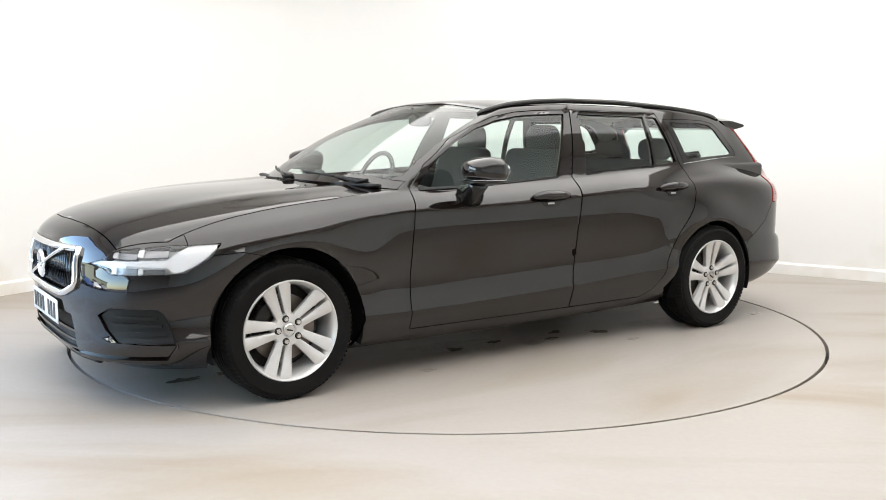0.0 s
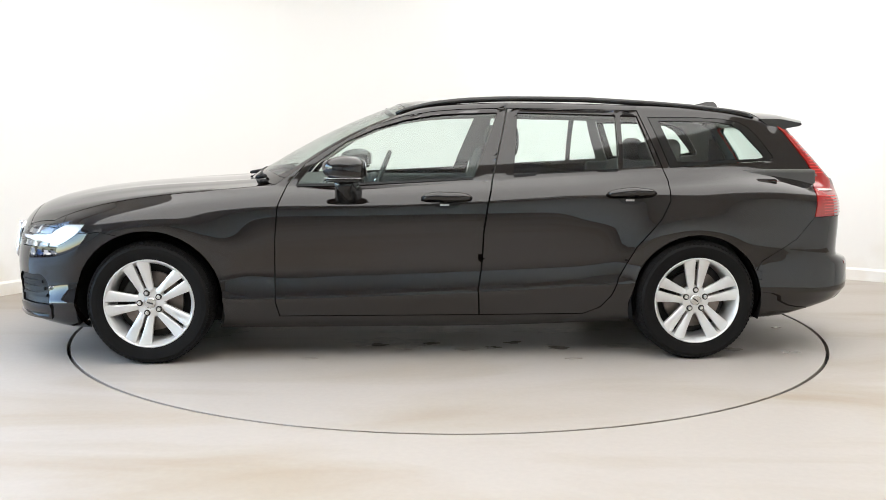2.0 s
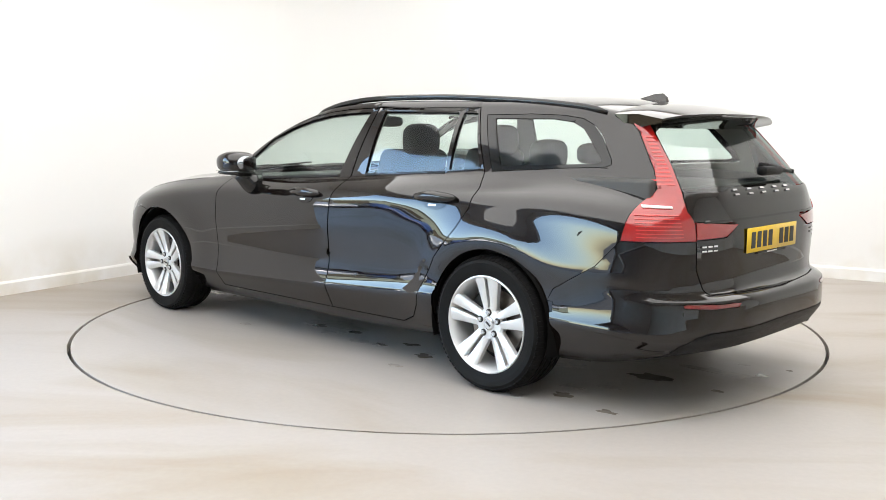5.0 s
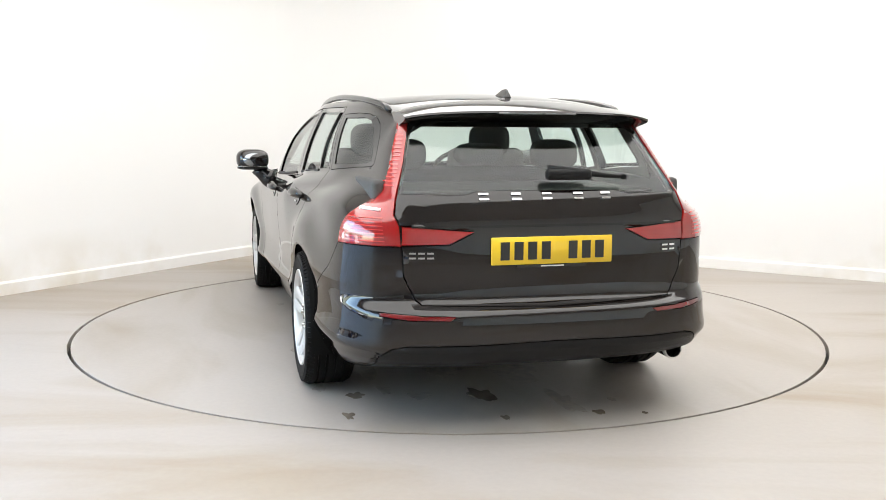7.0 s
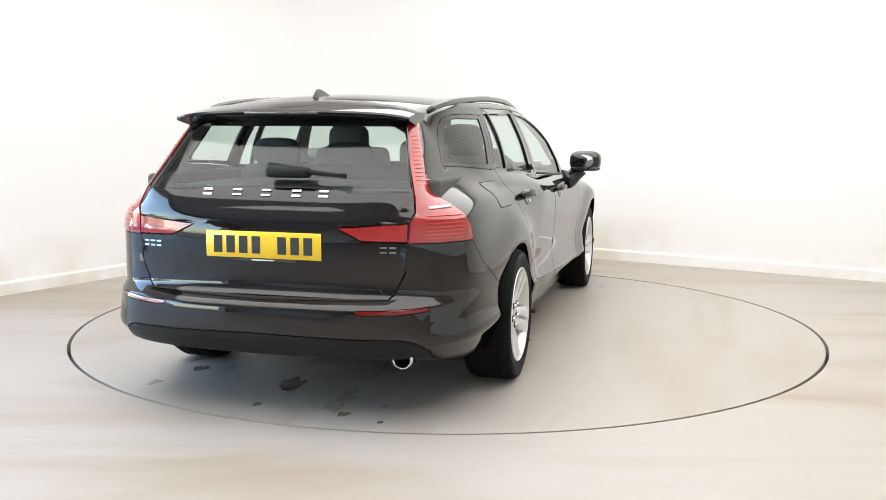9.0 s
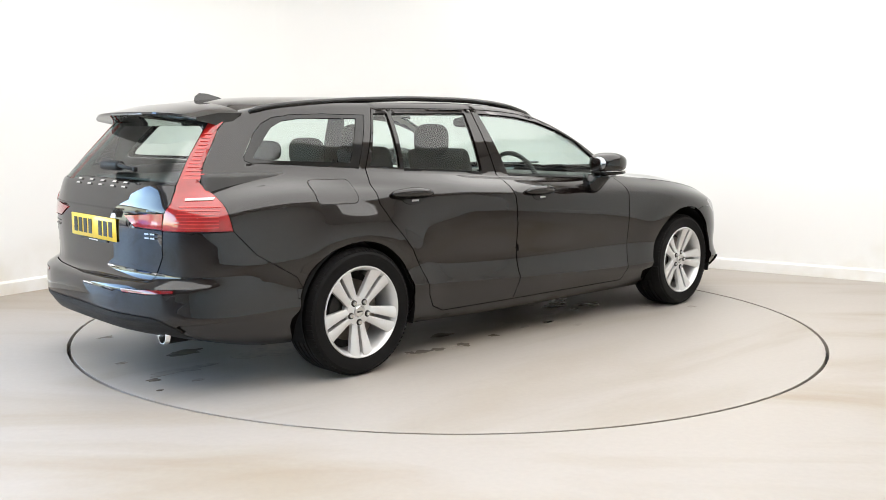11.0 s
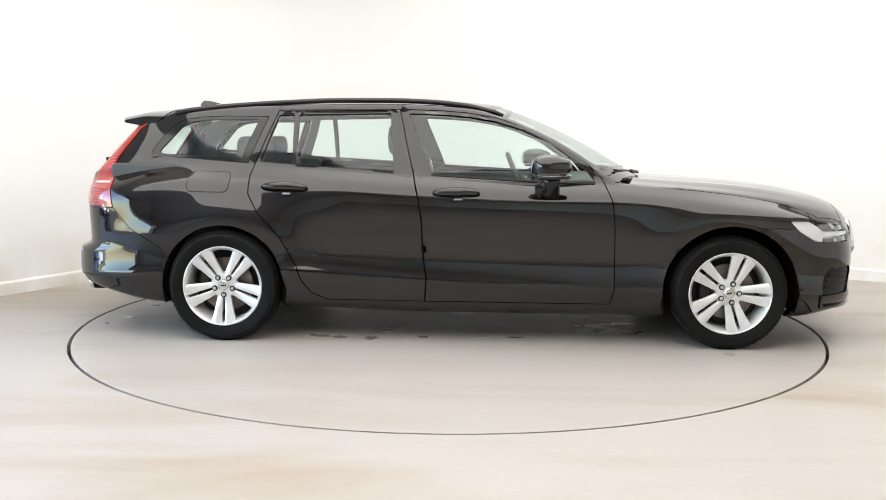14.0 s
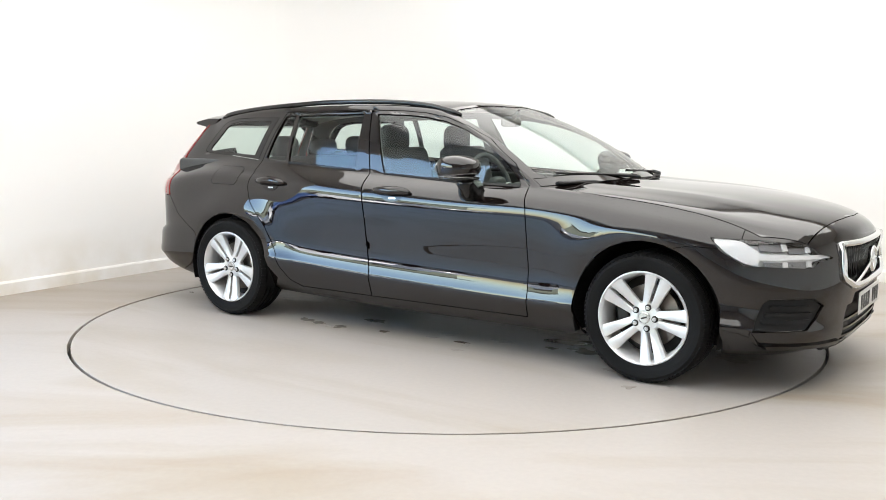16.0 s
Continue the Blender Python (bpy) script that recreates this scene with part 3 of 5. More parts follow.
def score(bm, poly, ax, where, closed=True):
    """Cut edges into the faces for which where(centre) holds, along the outline poly seen along an axis."""
    e1, e2 = AX[ax]
    ends = list(zip(poly, poly[1:] + poly[:1])) if closed else list(zip(poly, poly[1:]))
    for (a, b), (c, d) in ends:
        nrm = e1 * (d - b) - e2 * (c - a)
        if nrm.length < 1e-6:
            continue
        lo, hi = (min(a, c) - 0.004, min(b, d) - 0.004), (max(a, c) + 0.004, max(b, d) + 0.004)
        fs = []
        for f in bm.faces:
            us, vs = zip(*(flat(v.co, ax) for v in f.verts))
            if max(us) >= lo[0] and min(us) <= hi[0] and max(vs) >= lo[1] and min(vs) <= hi[1] and where(f.calc_center_median()):
                fs.append(f)
        if fs:
            geom = list({g for f in fs for g in (f, *f.edges, *f.verts)})
            bmesh.ops.bisect_plane(bm, geom=geom, dist=0.0004, plane_co=e1 * a + e2 * b, plane_no=nrm.normalized())


def circle(cx, cz, r, n=40, squash=1.0):
    return [(cx + r * math.cos(2 * math.pi * i / n), cz + r * squash * math.sin(2 * math.pi * i / n)) for i in range(n)]


GAP_MID = [(1.000, 1.334), (1.045, 1.14), (1.090, 0.957), (1.124, 0.839), (1.145, 0.691), (1.152, 0.512), (1.172, 0.377), (1.161, 0.238)]
DOOR_F = [(2.215, 0.238), (2.231, 0.324), (2.233, 0.415), (2.228, 0.654), (2.214, 0.817), (2.172, 0.925), (2.075, 1.035), (1.87, 1.170), (1.71, 1.240),
          (1.555, 1.288), (1.40, 1.314), (1.25, 1.326)] + GAP_MID
DOOR_R = GAP_MID[::-1] + [(0.284, 1.326), (0.233, 1.196), (0.162, 1.022), (0.142, 0.949), (0.147, 0.846), (0.202, 0.751), (0.33, 0.608),
                          (0.425, 0.445), (0.458, 0.350), (0.512, 0.278), (0.600, 0.240)]
WIN_F = [(2.12, 0.926), (2.04, 1.020), (1.86, 1.148), (1.707, 1.217), (1.555, 1.263), (1.403, 1.289), (1.251, 1.300), (1.058, 1.306), (1.192, 0.966), (1.55, 0.946), (1.85, 0.932)]
WIN_R = [(0.943, 1.306), (0.410, 1.297), (0.408, 1.012), (0.973, 0.980)]
WIN_V = [(0.375, 1.297), (0.290, 1.294), (0.197, 1.030), (0.378, 1.018)]
WIN_Q = [(0.226, 1.288), (-0.046, 1.290), (-0.20, 1.283), (-0.299, 1.268), (-0.36, 1.238), (-0.41, 1.19), (-0.485, 1.085), (-0.488, 1.064), (-0.46, 1.053), (-0.239, 1.042), (0.119, 1.018)]
WIN_QI = [(0.165, 1.268), (-0.15, 1.266), (-0.25, 1.252), (-0.31, 1.222), (-0.42, 1.10), (-0.435, 1.077), (-0.40, 1.068), (0.075, 1.048)]
LAMP_T = [(-0.535, 1.250), (-0.545, 1.235), (-0.573, 1.212), (-0.690, 1.047), (-0.725, 0.969), (-0.690, 0.915), (-0.660, 0.757), (-1.2, 0.756), (-1.2, 1.245)]
GATE = [(-0.02, 0.516), (0.535, 0.528), (0.557, 0.546), (0.602, 0.639), (0.609, 0.759), (0.614, 0.835), (0.631, 0.88), (0.619, 0.937), (0.610, 0.965),
        (0.560, 1.09), (0.512, 1.235), (0.49, 1.30), (-0.02, 1.33)]
GLASS_T = [(-0.02, 0.975), (0.29, 0.973), (0.36, 0.957), (0.606, 0.962), (0.556, 1.09), (0.512, 1.205), (0.44, 1.243), (-0.02, 1.262)]
LAMP_I = [(0.608, 0.838), (0.325, 0.814), (0.428, 0.765), (0.608, 0.762)]
SCREEN_TOP = [(2.40, -0.02), (2.36, 0.30), (2.235, 0.66), (2.17, 0.715), (1.85, 0.652), (1.525, 0.578), (1.56, 0.40), (1.60, -0.02)]
HEAD = [(-2.183, 0.634), (-2.10, 0.655), (-2.042, 0.697), (-1.805, 0.720), (-1.594, 0.730), (-1.628, 0.672), (-1.72, 0.611), (-2.04, 0.597), (-2.095, 0.624)]
GRILLE = [(-0.02, 0.482), (0.32, 0.486), (0.36, 0.494), (0.448, 0.530), (0.452, 0.55), (0.434, 0.688), (-0.02, 0.694)]
INTAKE = [(-0.02, 0.215), (0.42, 0.232), (0.375, 0.395), (-0.02, 0.40)]
FOG = [(-2.115, 0.418), (-2.05, 0.455), (-1.835, 0.456), (-1.805, 0.436), (-1.751, 0.308), (-2.015, 0.312), (-2.075, 0.36)]
BONNET = [(3.625, -0.02), (3.61, 0.2), (3.572, 0.465), (3.549, 0.625), (3.46, 0.70), (3.373, 0.772), (3.2, 0.777), (3.0, 0.782), (2.6, 0.785), (2.30, 0.77), (2.2, 0.77), (2.0, 0.6), (2.0, -0.02)]
BUMP_R = [(-0.33, 0.05), (-0.345, 0.50), (-0.36, 0.527), (-0.557, 0.644), (-0.66, 0.757), (-1.3, 0.757), (-1.3, 0.05)]
BUMP_F = [(3.02, 0.05), (3.02, 0.60), (3.00, 0.668), (3.10, 0.690), (3.221, 0.681), (3.30, 0.71), (3.40, 0.90), (3.9, 0.90), (3.9, 0.05)]
LOWER_R = [(-0.02, 0.385), (0.60, 0.375), (0.66, 0.36), (0.70, 0.32), (0.71, 0.10), (-0.02, 0.10)]
REFLECT = [(0.42, 0.492), (0.62, 0.500), (0.70, 0.503), (0.70, 0.487), (0.60, 0.478), (0.44, 0.476)]
ARCH_F, ARCH_R = circle(2.872, 0.322, 0.374), circle(0.0, 0.315, 0.354)

SHELL = half_shell()
FULL = BVHTree.FromBMesh(SHELL)


def is_side(c):
    return c.y > 0.35


for outline in (DOOR_F, DOOR_R, WIN_F, WIN_R, WIN_V, WIN_Q, WIN_QI, ARCH_F, ARCH_R):
    score(SHELL, outline, "side", is_side)
score(SHELL, BUMP_R[1:5], "side", lambda c: c.x < -0.30 and c.y > 0.35, False)
score(SHELL, BUMP_F[1:6], "side", lambda c: c.x > 2.95 and c.y > 0.35, False)
score(SHELL, LAMP_T, "side", lambda c: c.x < -0.40 and c.y > 0.35)
for outline in (GATE, GLASS_T, LAMP_I, LOWER_R, REFLECT):
    score(SHELL, outline, "end", lambda c: c.x < -0.42)
for outline in (GRILLE, INTAKE):
    score(SHELL, outline, "end", lambda c: c.x > 3.4)
for outline in (HEAD, FOG):
    score(SHELL, outline, "diag", lambda c: c.x > 3.1)
score(SHELL, SCREEN_TOP, "top", lambda c: c.z > 0.93 and c.x > 1.3)
score(SHELL, BONNET[:10], "top", lambda c: c.z > 0.70 and c.x > 2.18 and c.y < 0.80, False)
bmesh.ops.remove_doubles(SHELL, verts=SHELL.verts, dist=0.0022)
bmesh.ops.dissolve_degenerate(SHELL, edges=SHELL.edges, dist=0.0004)
SHELL.normal_update()


def kind_of(f):
    c = f.calc_center_median()
    s, e, d, t = flat(c, "side"), flat(c, "end"), flat(c, "diag"), (c.x, c.y)
    if is_side(c):
        if inside(s, ARCH_F) or inside(s, ARCH_R):
            return "none"
        for poly, n in ((WIN_F, "win_f"), (WIN_R, "win_r"), (WIN_V, "win_v"), (WIN_QI, "win_q"), (WIN_Q, "trim_q")):
            if inside(s, poly):
                return n
        if inside(s, DOOR_F):
            return "door_f"
        if inside(s, DOOR_R):
            return "door_r"
    if c.x < -0.42:
        if inside(e, GATE):
            if inside(e, GLASS_T):
                return "glass_t"
            return "lamp_i" if inside(e, LAMP_I) else "gate"
        if c.y > 0.35 and inside(s, LAMP_T):
            return "lamp_t"
        if inside(e, REFLECT):
            return "reflect"
        if c.z < 0.4 and inside(e, LOWER_R):
            return "valance"
    if c.x > 3.1:
        if c.x > 3.4 and inside(e, GRILLE) and c.z < 0.70:
            return "none"
        if c.x > 3.4 and inside(e, INTAKE):
            return "intake"
        if inside(d, HEAD) and c.y > 0.3:
            return "head"
        if inside(d, FOG) and c.y > 0.3:
            return "fog"
    if c.z > 0.93 and c.x > 1.3 and inside(t, SCREEN_TOP) and f.normal.x > 0.2:
        return "screen"
    if c.x > 2.21 and f.normal.z > 0.5 and c.z > 0.70 and ON_BONNET(c):
        return "bonnet"
    if inside(s, BUMP_R):
        return "bumper_r"
    if inside(s, BUMP_F):
        return "bumper_f"
    return "body"


def ON_BONNET(c):
    return inside((c.x, c.y), BONNET)


KINDS = {}
for f in SHELL.faces:
    KINDS.setdefault(kind_of(f), []).append(f)


def panel(kind, mirrored=False, both=False, shrink=0.002, flange=0.014, lift=0.0):
    """The faces of one kind as a sheet-metal panel with turned-in edges; both joins the left and right half."""
    bm = bmesh.new()
    for sgn in ((1, -1) if both else (-1,) if mirrored else (1,)):
        made = {}
        for f in KINDS[kind]:
            vs = []
            for v in f.verts:
                if v not in made:
                    made[v] = bm.verts.new((v.co.x + v.normal.x * lift, (v.co.y + v.normal.y * lift) * sgn, v.co.z + v.normal.z * lift))
                vs.append(made[v])
            try:
                bm.faces.new(vs if sgn > 0 else vs[::-1])
            except ValueError:
                pass
    if both:
        bmesh.ops.remove_doubles(bm, verts=[v for v in bm.verts if abs(v.co.y) < 0.002], dist=0.003)
    bm.normal_update()
    if flange:
        edges = [e for e in bm.edges if e.is_boundary and not all(abs(v.co.y) < 0.004 for v in e.verts)]
        shift = {}
        for e in edges:
            f = e.link_faces[0]
            inn = f.calc_center_median() - (e.verts[0].co + e.verts[1].co) / 2
            d = (e.verts[1].co - e.verts[0].co)
            if d.length < 1e-6:
                continue
            d.normalize()
            inn = (inn - d * inn.dot(d))
            inn = (inn - f.normal * inn.dot(f.normal))
            if inn.length > 1e-6:
                for v in e.verts:
                    shift.setdefault(v, []).append(inn.normalized())
        nor = {v: v.normal.copy() for v in shift}
        for v, ds in shift.items():
            s = sum(ds, Vector())
            if s.length > 0.3:
                v.co += s.normalized() * shrink
        r = bmesh.ops.extrude_edge_only(bm, edges=edges)
        new_v = [g for g in r["geom"] if isinstance(g, bmesh.types.BMVert)]
        old = {}
        for v in new_v:
            near = [e.other_vert(v) for e in v.link_edges if e.other_vert(v) in nor]
            if near:
                v.co -= nor[near[0]] * flange
        for e in edges:
            e.smooth = False
    return bm


def both_sides(name, kind, material, label="", **kw):
    return [part(name, panel(kind, m, **kw), material, CAR, label) for m in (False, True)]


BODY = part("body_shell", panel("body", both=True, shrink=0.0015), M_PAINT, CAR, "glossy black painted steel body")
DOORS_F = both_sides("front_door", "door_f", M_PAINT, "glossy black front door", shrink=0.0042, flange=0.02)
DOORS_R = both_sides("rear_door", "door_r", M_PAINT, "glossy black rear door", shrink=0.0042, flange=0.02)
for name, kind, doors, g in (("window_pane", "win_f", DOORS_F, M_GLASS), ("window_pane", "win_r", DOORS_R, M_GLASS), ("vent_pane", "win_v", DOORS_R, M_GLASS)):
    for m, door in zip((False, True), doors):
        part(name, panel(kind, m, flange=0, lift=-0.008), g, door, "green-tinted window glass")
both_sides("quarter_window", "win_q", M_GLASSR, "green-tinted rear quarter glass", flange=0, lift=-0.004)
both_sides("quarter_window_surround", "trim_q", M_GLOSS, "gloss black quarter window border", flange=0.01)
GATE_OB = part("tailgate", panel("gate", both=True, shrink=0.0042), M_PAINT, CAR, "glossy black tailgate")
part("rear_window", panel("glass_t", both=True, flange=0, lift=-0.003), M_GLASSR, GATE_OB, "green-tinted rear window")
LAMPS_T = both_sides("tail_lamp", "lamp_t", M_RED, "tall red tail lamp", shrink=0.003, lift=0.004)
for m in (False, True):
    part("inner_tail_lamp", panel("lamp_i", m, shrink=0.002, lift=0.004), M_RED, GATE_OB, "red wedge-shaped lamp on the tailgate")
both_sides("rear_reflector", "reflect", M_REDDEEP, "slim red bumper reflector", lift=0.002)
part("rear_bumper", panel("bumper_r", both=True, shrink=0.002), M_PAINT, CAR, "glossy black painted rear bumper")
part("front_bumper", panel("bumper_f", both=True, shrink=0.002, flange=0.03), M_PAINT, CAR, "glossy black painted front bumper")
part("rear_valance", panel("valance", both=True, shrink=0.003), M_PLASTIC, CAR, "matt black plastic lower bumper")
part("windscreen", panel("screen", both=True, flange=0, lift=-0.003), M_GLASS, CAR, "large sloping green-tinted windscreen")
part("bonnet", panel("bonnet", both=True, shrink=0.0035), M_PAINT, CAR, "glossy black bonnet with two soft ridges")
part("lower_intake", panel("intake", both=True, lift=-0.02, flange=0), M_PLASTIC, CAR, "matt black lower air intake")
HEADS = both_sides("headlamp", "head", M_LENS, "clear headlamp with a white light bar", shrink=0.002, lift=0.002)
FOGS = both_sides("bumper_vent", "fog", M_PLASTIC, "matt black bumper corner vent", lift=-0.012)


# ---------------------------------------------------------------- wheels
def wheel_parts(top):
    """Tyre, two-by-five-spoke alloy rim, brake disc, nuts and cap; the outer face looks along +y."""
    R, W = 0.320, 0.112
    prof = [(0.222, -W + 0.012), (0.245, -W), (0.288, -W - 0.004), (0.308, -W + 0.012), (R, -W + 0.034)]
    for y in (-0.055, -0.02, 0.02, 0.055):
        prof += [(R, y - 0.006), (R - 0.007, y - 0.004), (R - 0.007, y + 0.004), (R, y + 0.006)]
    prof += [(R, W - 0.034), (0.308, W - 0.012), (0.300, W - 0.004), (0.288, W + 0.003), (0.284, W + 0.0015), (0.268, W + 0.004), (0.264, W + 0.0025), (0.245, W), (0.232, W - 0.004), (0.226, W - 0.012), (0.222, W - 0.03)]
    tyre = part("tyre", sharpen(lathe(prof, 96), 40), M_RUBBER, top, "black tyre with moulded sidewall rings")
    blocks = bmesh.new()
    for i in range(84):
        a = 2 * math.pi * i / 84
        for s in (-1, 1):
            m = Matrix.Rotation(-a, 4, "Y") @ Matrix.Translation((0.3085, s * 0.092, 0)) @ Matrix.Rotation(s * 0.45, 4, "Z")
            bmesh.ops.create_cube(blocks, size=1, matrix=m @ Matrix.Diagonal((0.012, 0.034, 0.013, 1)))
    ob = part("tread_shoulder", blocks, M_RUBBER, tyre, smooth=False)
    tagged(ob, kind="stuff")
    rim = lathe([(0.228, W - 0.010), (0.231, W - 0.004), (0.229, W), (0.225, W + 0.001), (0.221, W - 0.004), (0.210, W - 0.02), (0.203, W - 0.06), (0.20, -0.09), (0.222, -0.10)], 96)
    RIM = part("rim", sharpen(rim, 45), M_ALLOY, top, "silver painted alloy rim")
    spoke = bmesh.new()
    for i in range(5):
        for s in (-1, 1):
            a0 = math.pi / 2 + 2 * math.pi * i / 5
            rows = []
            for r, off, w, y in ((0.045, 0.019, 0.018, W - 0.030), (0.075, 0.0235, 0.0165, W - 0.030), (0.13, 0.030, 0.0215, W - 0.021), (0.185, 0.037, 0.0275, W - 0.011), (0.223, 0.0415, 0.0325, W - 0.002)):
                ring = []
                for q, dy in ((-w, -0.030), (-w, -0.004), (-w * 0.62, 0.0), (w * 0.62, -0.003), (w, -0.008), (w, -0.030)):
                    u, v = r, s * (off + q)
                    ring.append(spoke.verts.new((u * math.cos(a0) - v * math.sin(a0), y + dy, u * math.sin(a0) + v * math.cos(a0))))
                rows.append(ring)
            for p, q in zip(rows, rows[1:]):
                for j in range(6):
                    spoke.faces.new((p[j], p[(j + 1) % 6], q[(j + 1) % 6], q[j]))
    bmesh.ops.recalc_face_normals(spoke, faces=spoke.faces)
    part("spokes", sharpen(spoke, 30), M_ALLOY, RIM, "five pairs of flat silver spokes")
    part("hub_plate", sharpen(lathe([(0.001, W - 0.034), (0.032, W - 0.034), (0.036, W - 0.030), (0.070, W - 0.032), (0.078, W - 0.045), (0.078, W - 0.07)], 48), 30), M_ALLOY, RIM)
    part("centre_cap", sharpen(lathe([(0.001, W - 0.024), (0.024, W - 0.024), (0.029, W - 0.028), (0.030, W - 0.036)], 32), 30), M_SATIN, RIM, "satin wheel centre cap")
    part("cap_mark", tube([(-0.012, W - 0.0235, -0.008), (0.012, W - 0.0235, 0.008)], 0.004, 6), M_HUB, RIM)
    for i in range(5):
        a = math.pi / 2 + 2 * math.pi * i / 5
        b = sharpen(lathe([(0.001, W - 0.016), (0.0085, W - 0.016), (0.0105, W - 0.020), (0.0105, W - 0.033), (0.015, W - 0.035)], 12), 30)
        bmesh.ops.translate(b, verts=b.verts, vec=(0.054 * math.cos(a), 0, 0.054 * math.sin(a)))
        part("wheel_nut", b, M_SATIN, RIM, "bright wheel nut")
        b = lathe([(0.009, W - 0.0275), (0.0165, W - 0.0275), (0.0165, W - 0.034)], 16)
        bmesh.ops.translate(b, verts=b.verts, vec=(0.054 * math.cos(a), 0, 0.054 * math.sin(a)))
        part("nut_seat", b, M_HUB, RIM)
    part("brake_disc", sharpen(lathe([(0.06, 0.02), (0.155, 0.02), (0.155, -0.005), (0.06, -0.005)], 64), 30), M_DISCB, top, "brown-grey steel brake disc")
    cal = [(0.155 * math.cos(0.3 + i * 0.11), 0.155 * math.sin(0.3 + i * 0.11)) for i in range(11)] + [(0.095 * math.cos(1.4 - i * 0.11), 0.095 * math.sin(1.4 - i * 0.11)) for i in range(11)]
    part("brake_caliper", prism(cal, 0.05, ((0, 0, 1), (1, 0, 0)), (0, -0.005, 0), 0.006), M_HUB, top, "dark iron brake caliper")
    part("wheel_dish", sharpen(lathe([(0.001, -0.03), (0.198, -0.03), (0.2, -0.09)], 48), 30), M_HUB, top)


def wheel(x, y, side, turn):
    w = new("wheel")
    w.parent = CAR
    tagged(w, "silver five-twin-spoke alloy wheel with a black tyre")
    w.matrix_local = pose(x, y, 0.318, 0, 0, 0 if side > 0 else 180) @ pose(0, 0, 0, 0, turn, 0)
    wheel_parts(w)
    return w


WHEEL_TURN = (18, 1, 52, 36)
WY = 0.795
wheel(2.872, WY, 1, WHEEL_TURN[0])
wheel(0.0, WY, 1, WHEEL_TURN[1])
wheel(2.872, -WY, -1, WHEEL_TURN[2])
wheel(0.0, -WY, -1, WHEEL_TURN[3])
for cx, ra in ((2.872, 0.374), (0.0, 0.354)):
    for s in (1, -1):
        bm = bmesh.new()
        prof = [(ra, s * 0.895), (ra + 0.008, s * 0.86), (ra + 0.010, s * 0.66), (ra - 0.05, s * 0.62), (0.02, s * 0.62)]
        k = 40
        rings = []
        for r, y in prof:
            rings.append([bm.verts.new((cx + r * math.cos(-0.30 + (math.pi + 0.6) * j / k), y, 0.318 + r * math.sin(-0.30 + (math.pi + 0.6) * j / k))) for j in range(k + 1)])
        for p, q in zip(rings, rings[1:]):
            bridge(bm, p, q)
        bmesh.ops.recalc_face_normals(bm, faces=bm.faces)
        part("wheel_arch_liner", bm, M_UNDER, CAR, "black moulded wheel arch liner")
part("underbody", box(1.36, 0, 0.235, 3.7, 1.50, 0.08, 0.02), M_UNDER, CAR, "black flat underbody")


# ---------------------------------------------------------------- small parts on the body
NRM = {"side": Vector((0, 1, 0)), "front": Vector((1, 0, 0)), "rear": Vector((-1, 0, 0)), "diag": Vector((0.714, 0.70, 0)), "top": Vector((0, 0, 1))}
AX["front"] = AX["rear"] = AX["end"]
AX["diag_r"], NRM["diag_r"] = (Vector((0.6, 0.8, 0)), Vector((0, 0, 1))), Vector((-0.8, 0.6, 0))


def on_body(ax, u, v):
    """Point and outward normal of the left body half, met along an axis."""
    e1, e2 = AX[ax]
    n = NRM[ax]
    if ax in ("front", "rear"):
        u = max(abs(u), 0.002)
    p, nn, _, _ = FULL.ray_cast(e1 * u + e2 * v + n * 6, -n)
    if p is None:
        return None, n
    return p, nn if nn.dot(n) > 0 else -nn


def ribbon(ax, cols, lift, thick, sgn=1, rows=3):
    """A raised strip on the body: cols are (u, low v, high v)."""
    bm = bmesh.new()
    grid = []
    for u, a, b in cols:
        line = []
        for r in range(rows):
            p, n = on_body(ax, u, a + (b - a) * r / (rows - 1))
            if p is None:
                continue
            y = -1 if ax in ("front", "rear") and u < 0 else 1
            q = [p + n * lift, p + n * (lift - thick)]
            line.append([bm.verts.new((w.x, w.y * y * sgn, w.z)) for w in q])
        if len(line) == rows:
            grid.append(line)
    for p, q in zip(grid, grid[1:]):
        for r in range(rows - 1):
            bm.faces.new((p[r][0], q[r][0], q[r + 1][0], p[r + 1][0]))
            bm.faces.new((p[r][1], p[r + 1][1], q[r + 1][1], q[r][1]))
        bm.faces.new((p[0][0], p[0][1], q[0][1], q[0][0]))
        bm.faces.new((p[-1][0], q[-1][0], q[-1][1], p[-1][1]))
    for g in (grid[0], grid[-1]):
        for r in range(rows - 1):
            bm.faces.new((g[r][0], g[r + 1][0], g[r + 1][1], g[r][1]))
    bmesh.ops.recalc_face_normals(bm, faces=bm.faces)
    return sharpen(bm, 40)


def span(a, b, n, lo, hi):
    """Columns from a to b with lower and upper edge curves given as pairs (start, end)."""
    return [(a + (b - a) * i / n, lo[0] + (lo[1] - lo[0]) * i / n, hi[0] + (hi[1] - hi[0]) * i / n) for i in range(n + 1)]


def egg(centre, size, power=2.6, seg=28, rings=18, shape=None):
    """Rounded block: a superellipsoid, optionally reshaped by shape(x, y, z)."""
    bm = bmesh.new()
    bmesh.ops.create_uvsphere(bm, u_segments=seg, v_segments=rings, radius=1)
    for v in bm.verts:
        c = v.co.copy()
        k = sum(abs(q) ** power for q in c) ** (1 / power)
        c /= k
        if shape:
            c = shape(c)
        v.co = Vector(centre) + Vector((c.x * size[0], c.y * size[1], c.z * size[2]))
    return bm


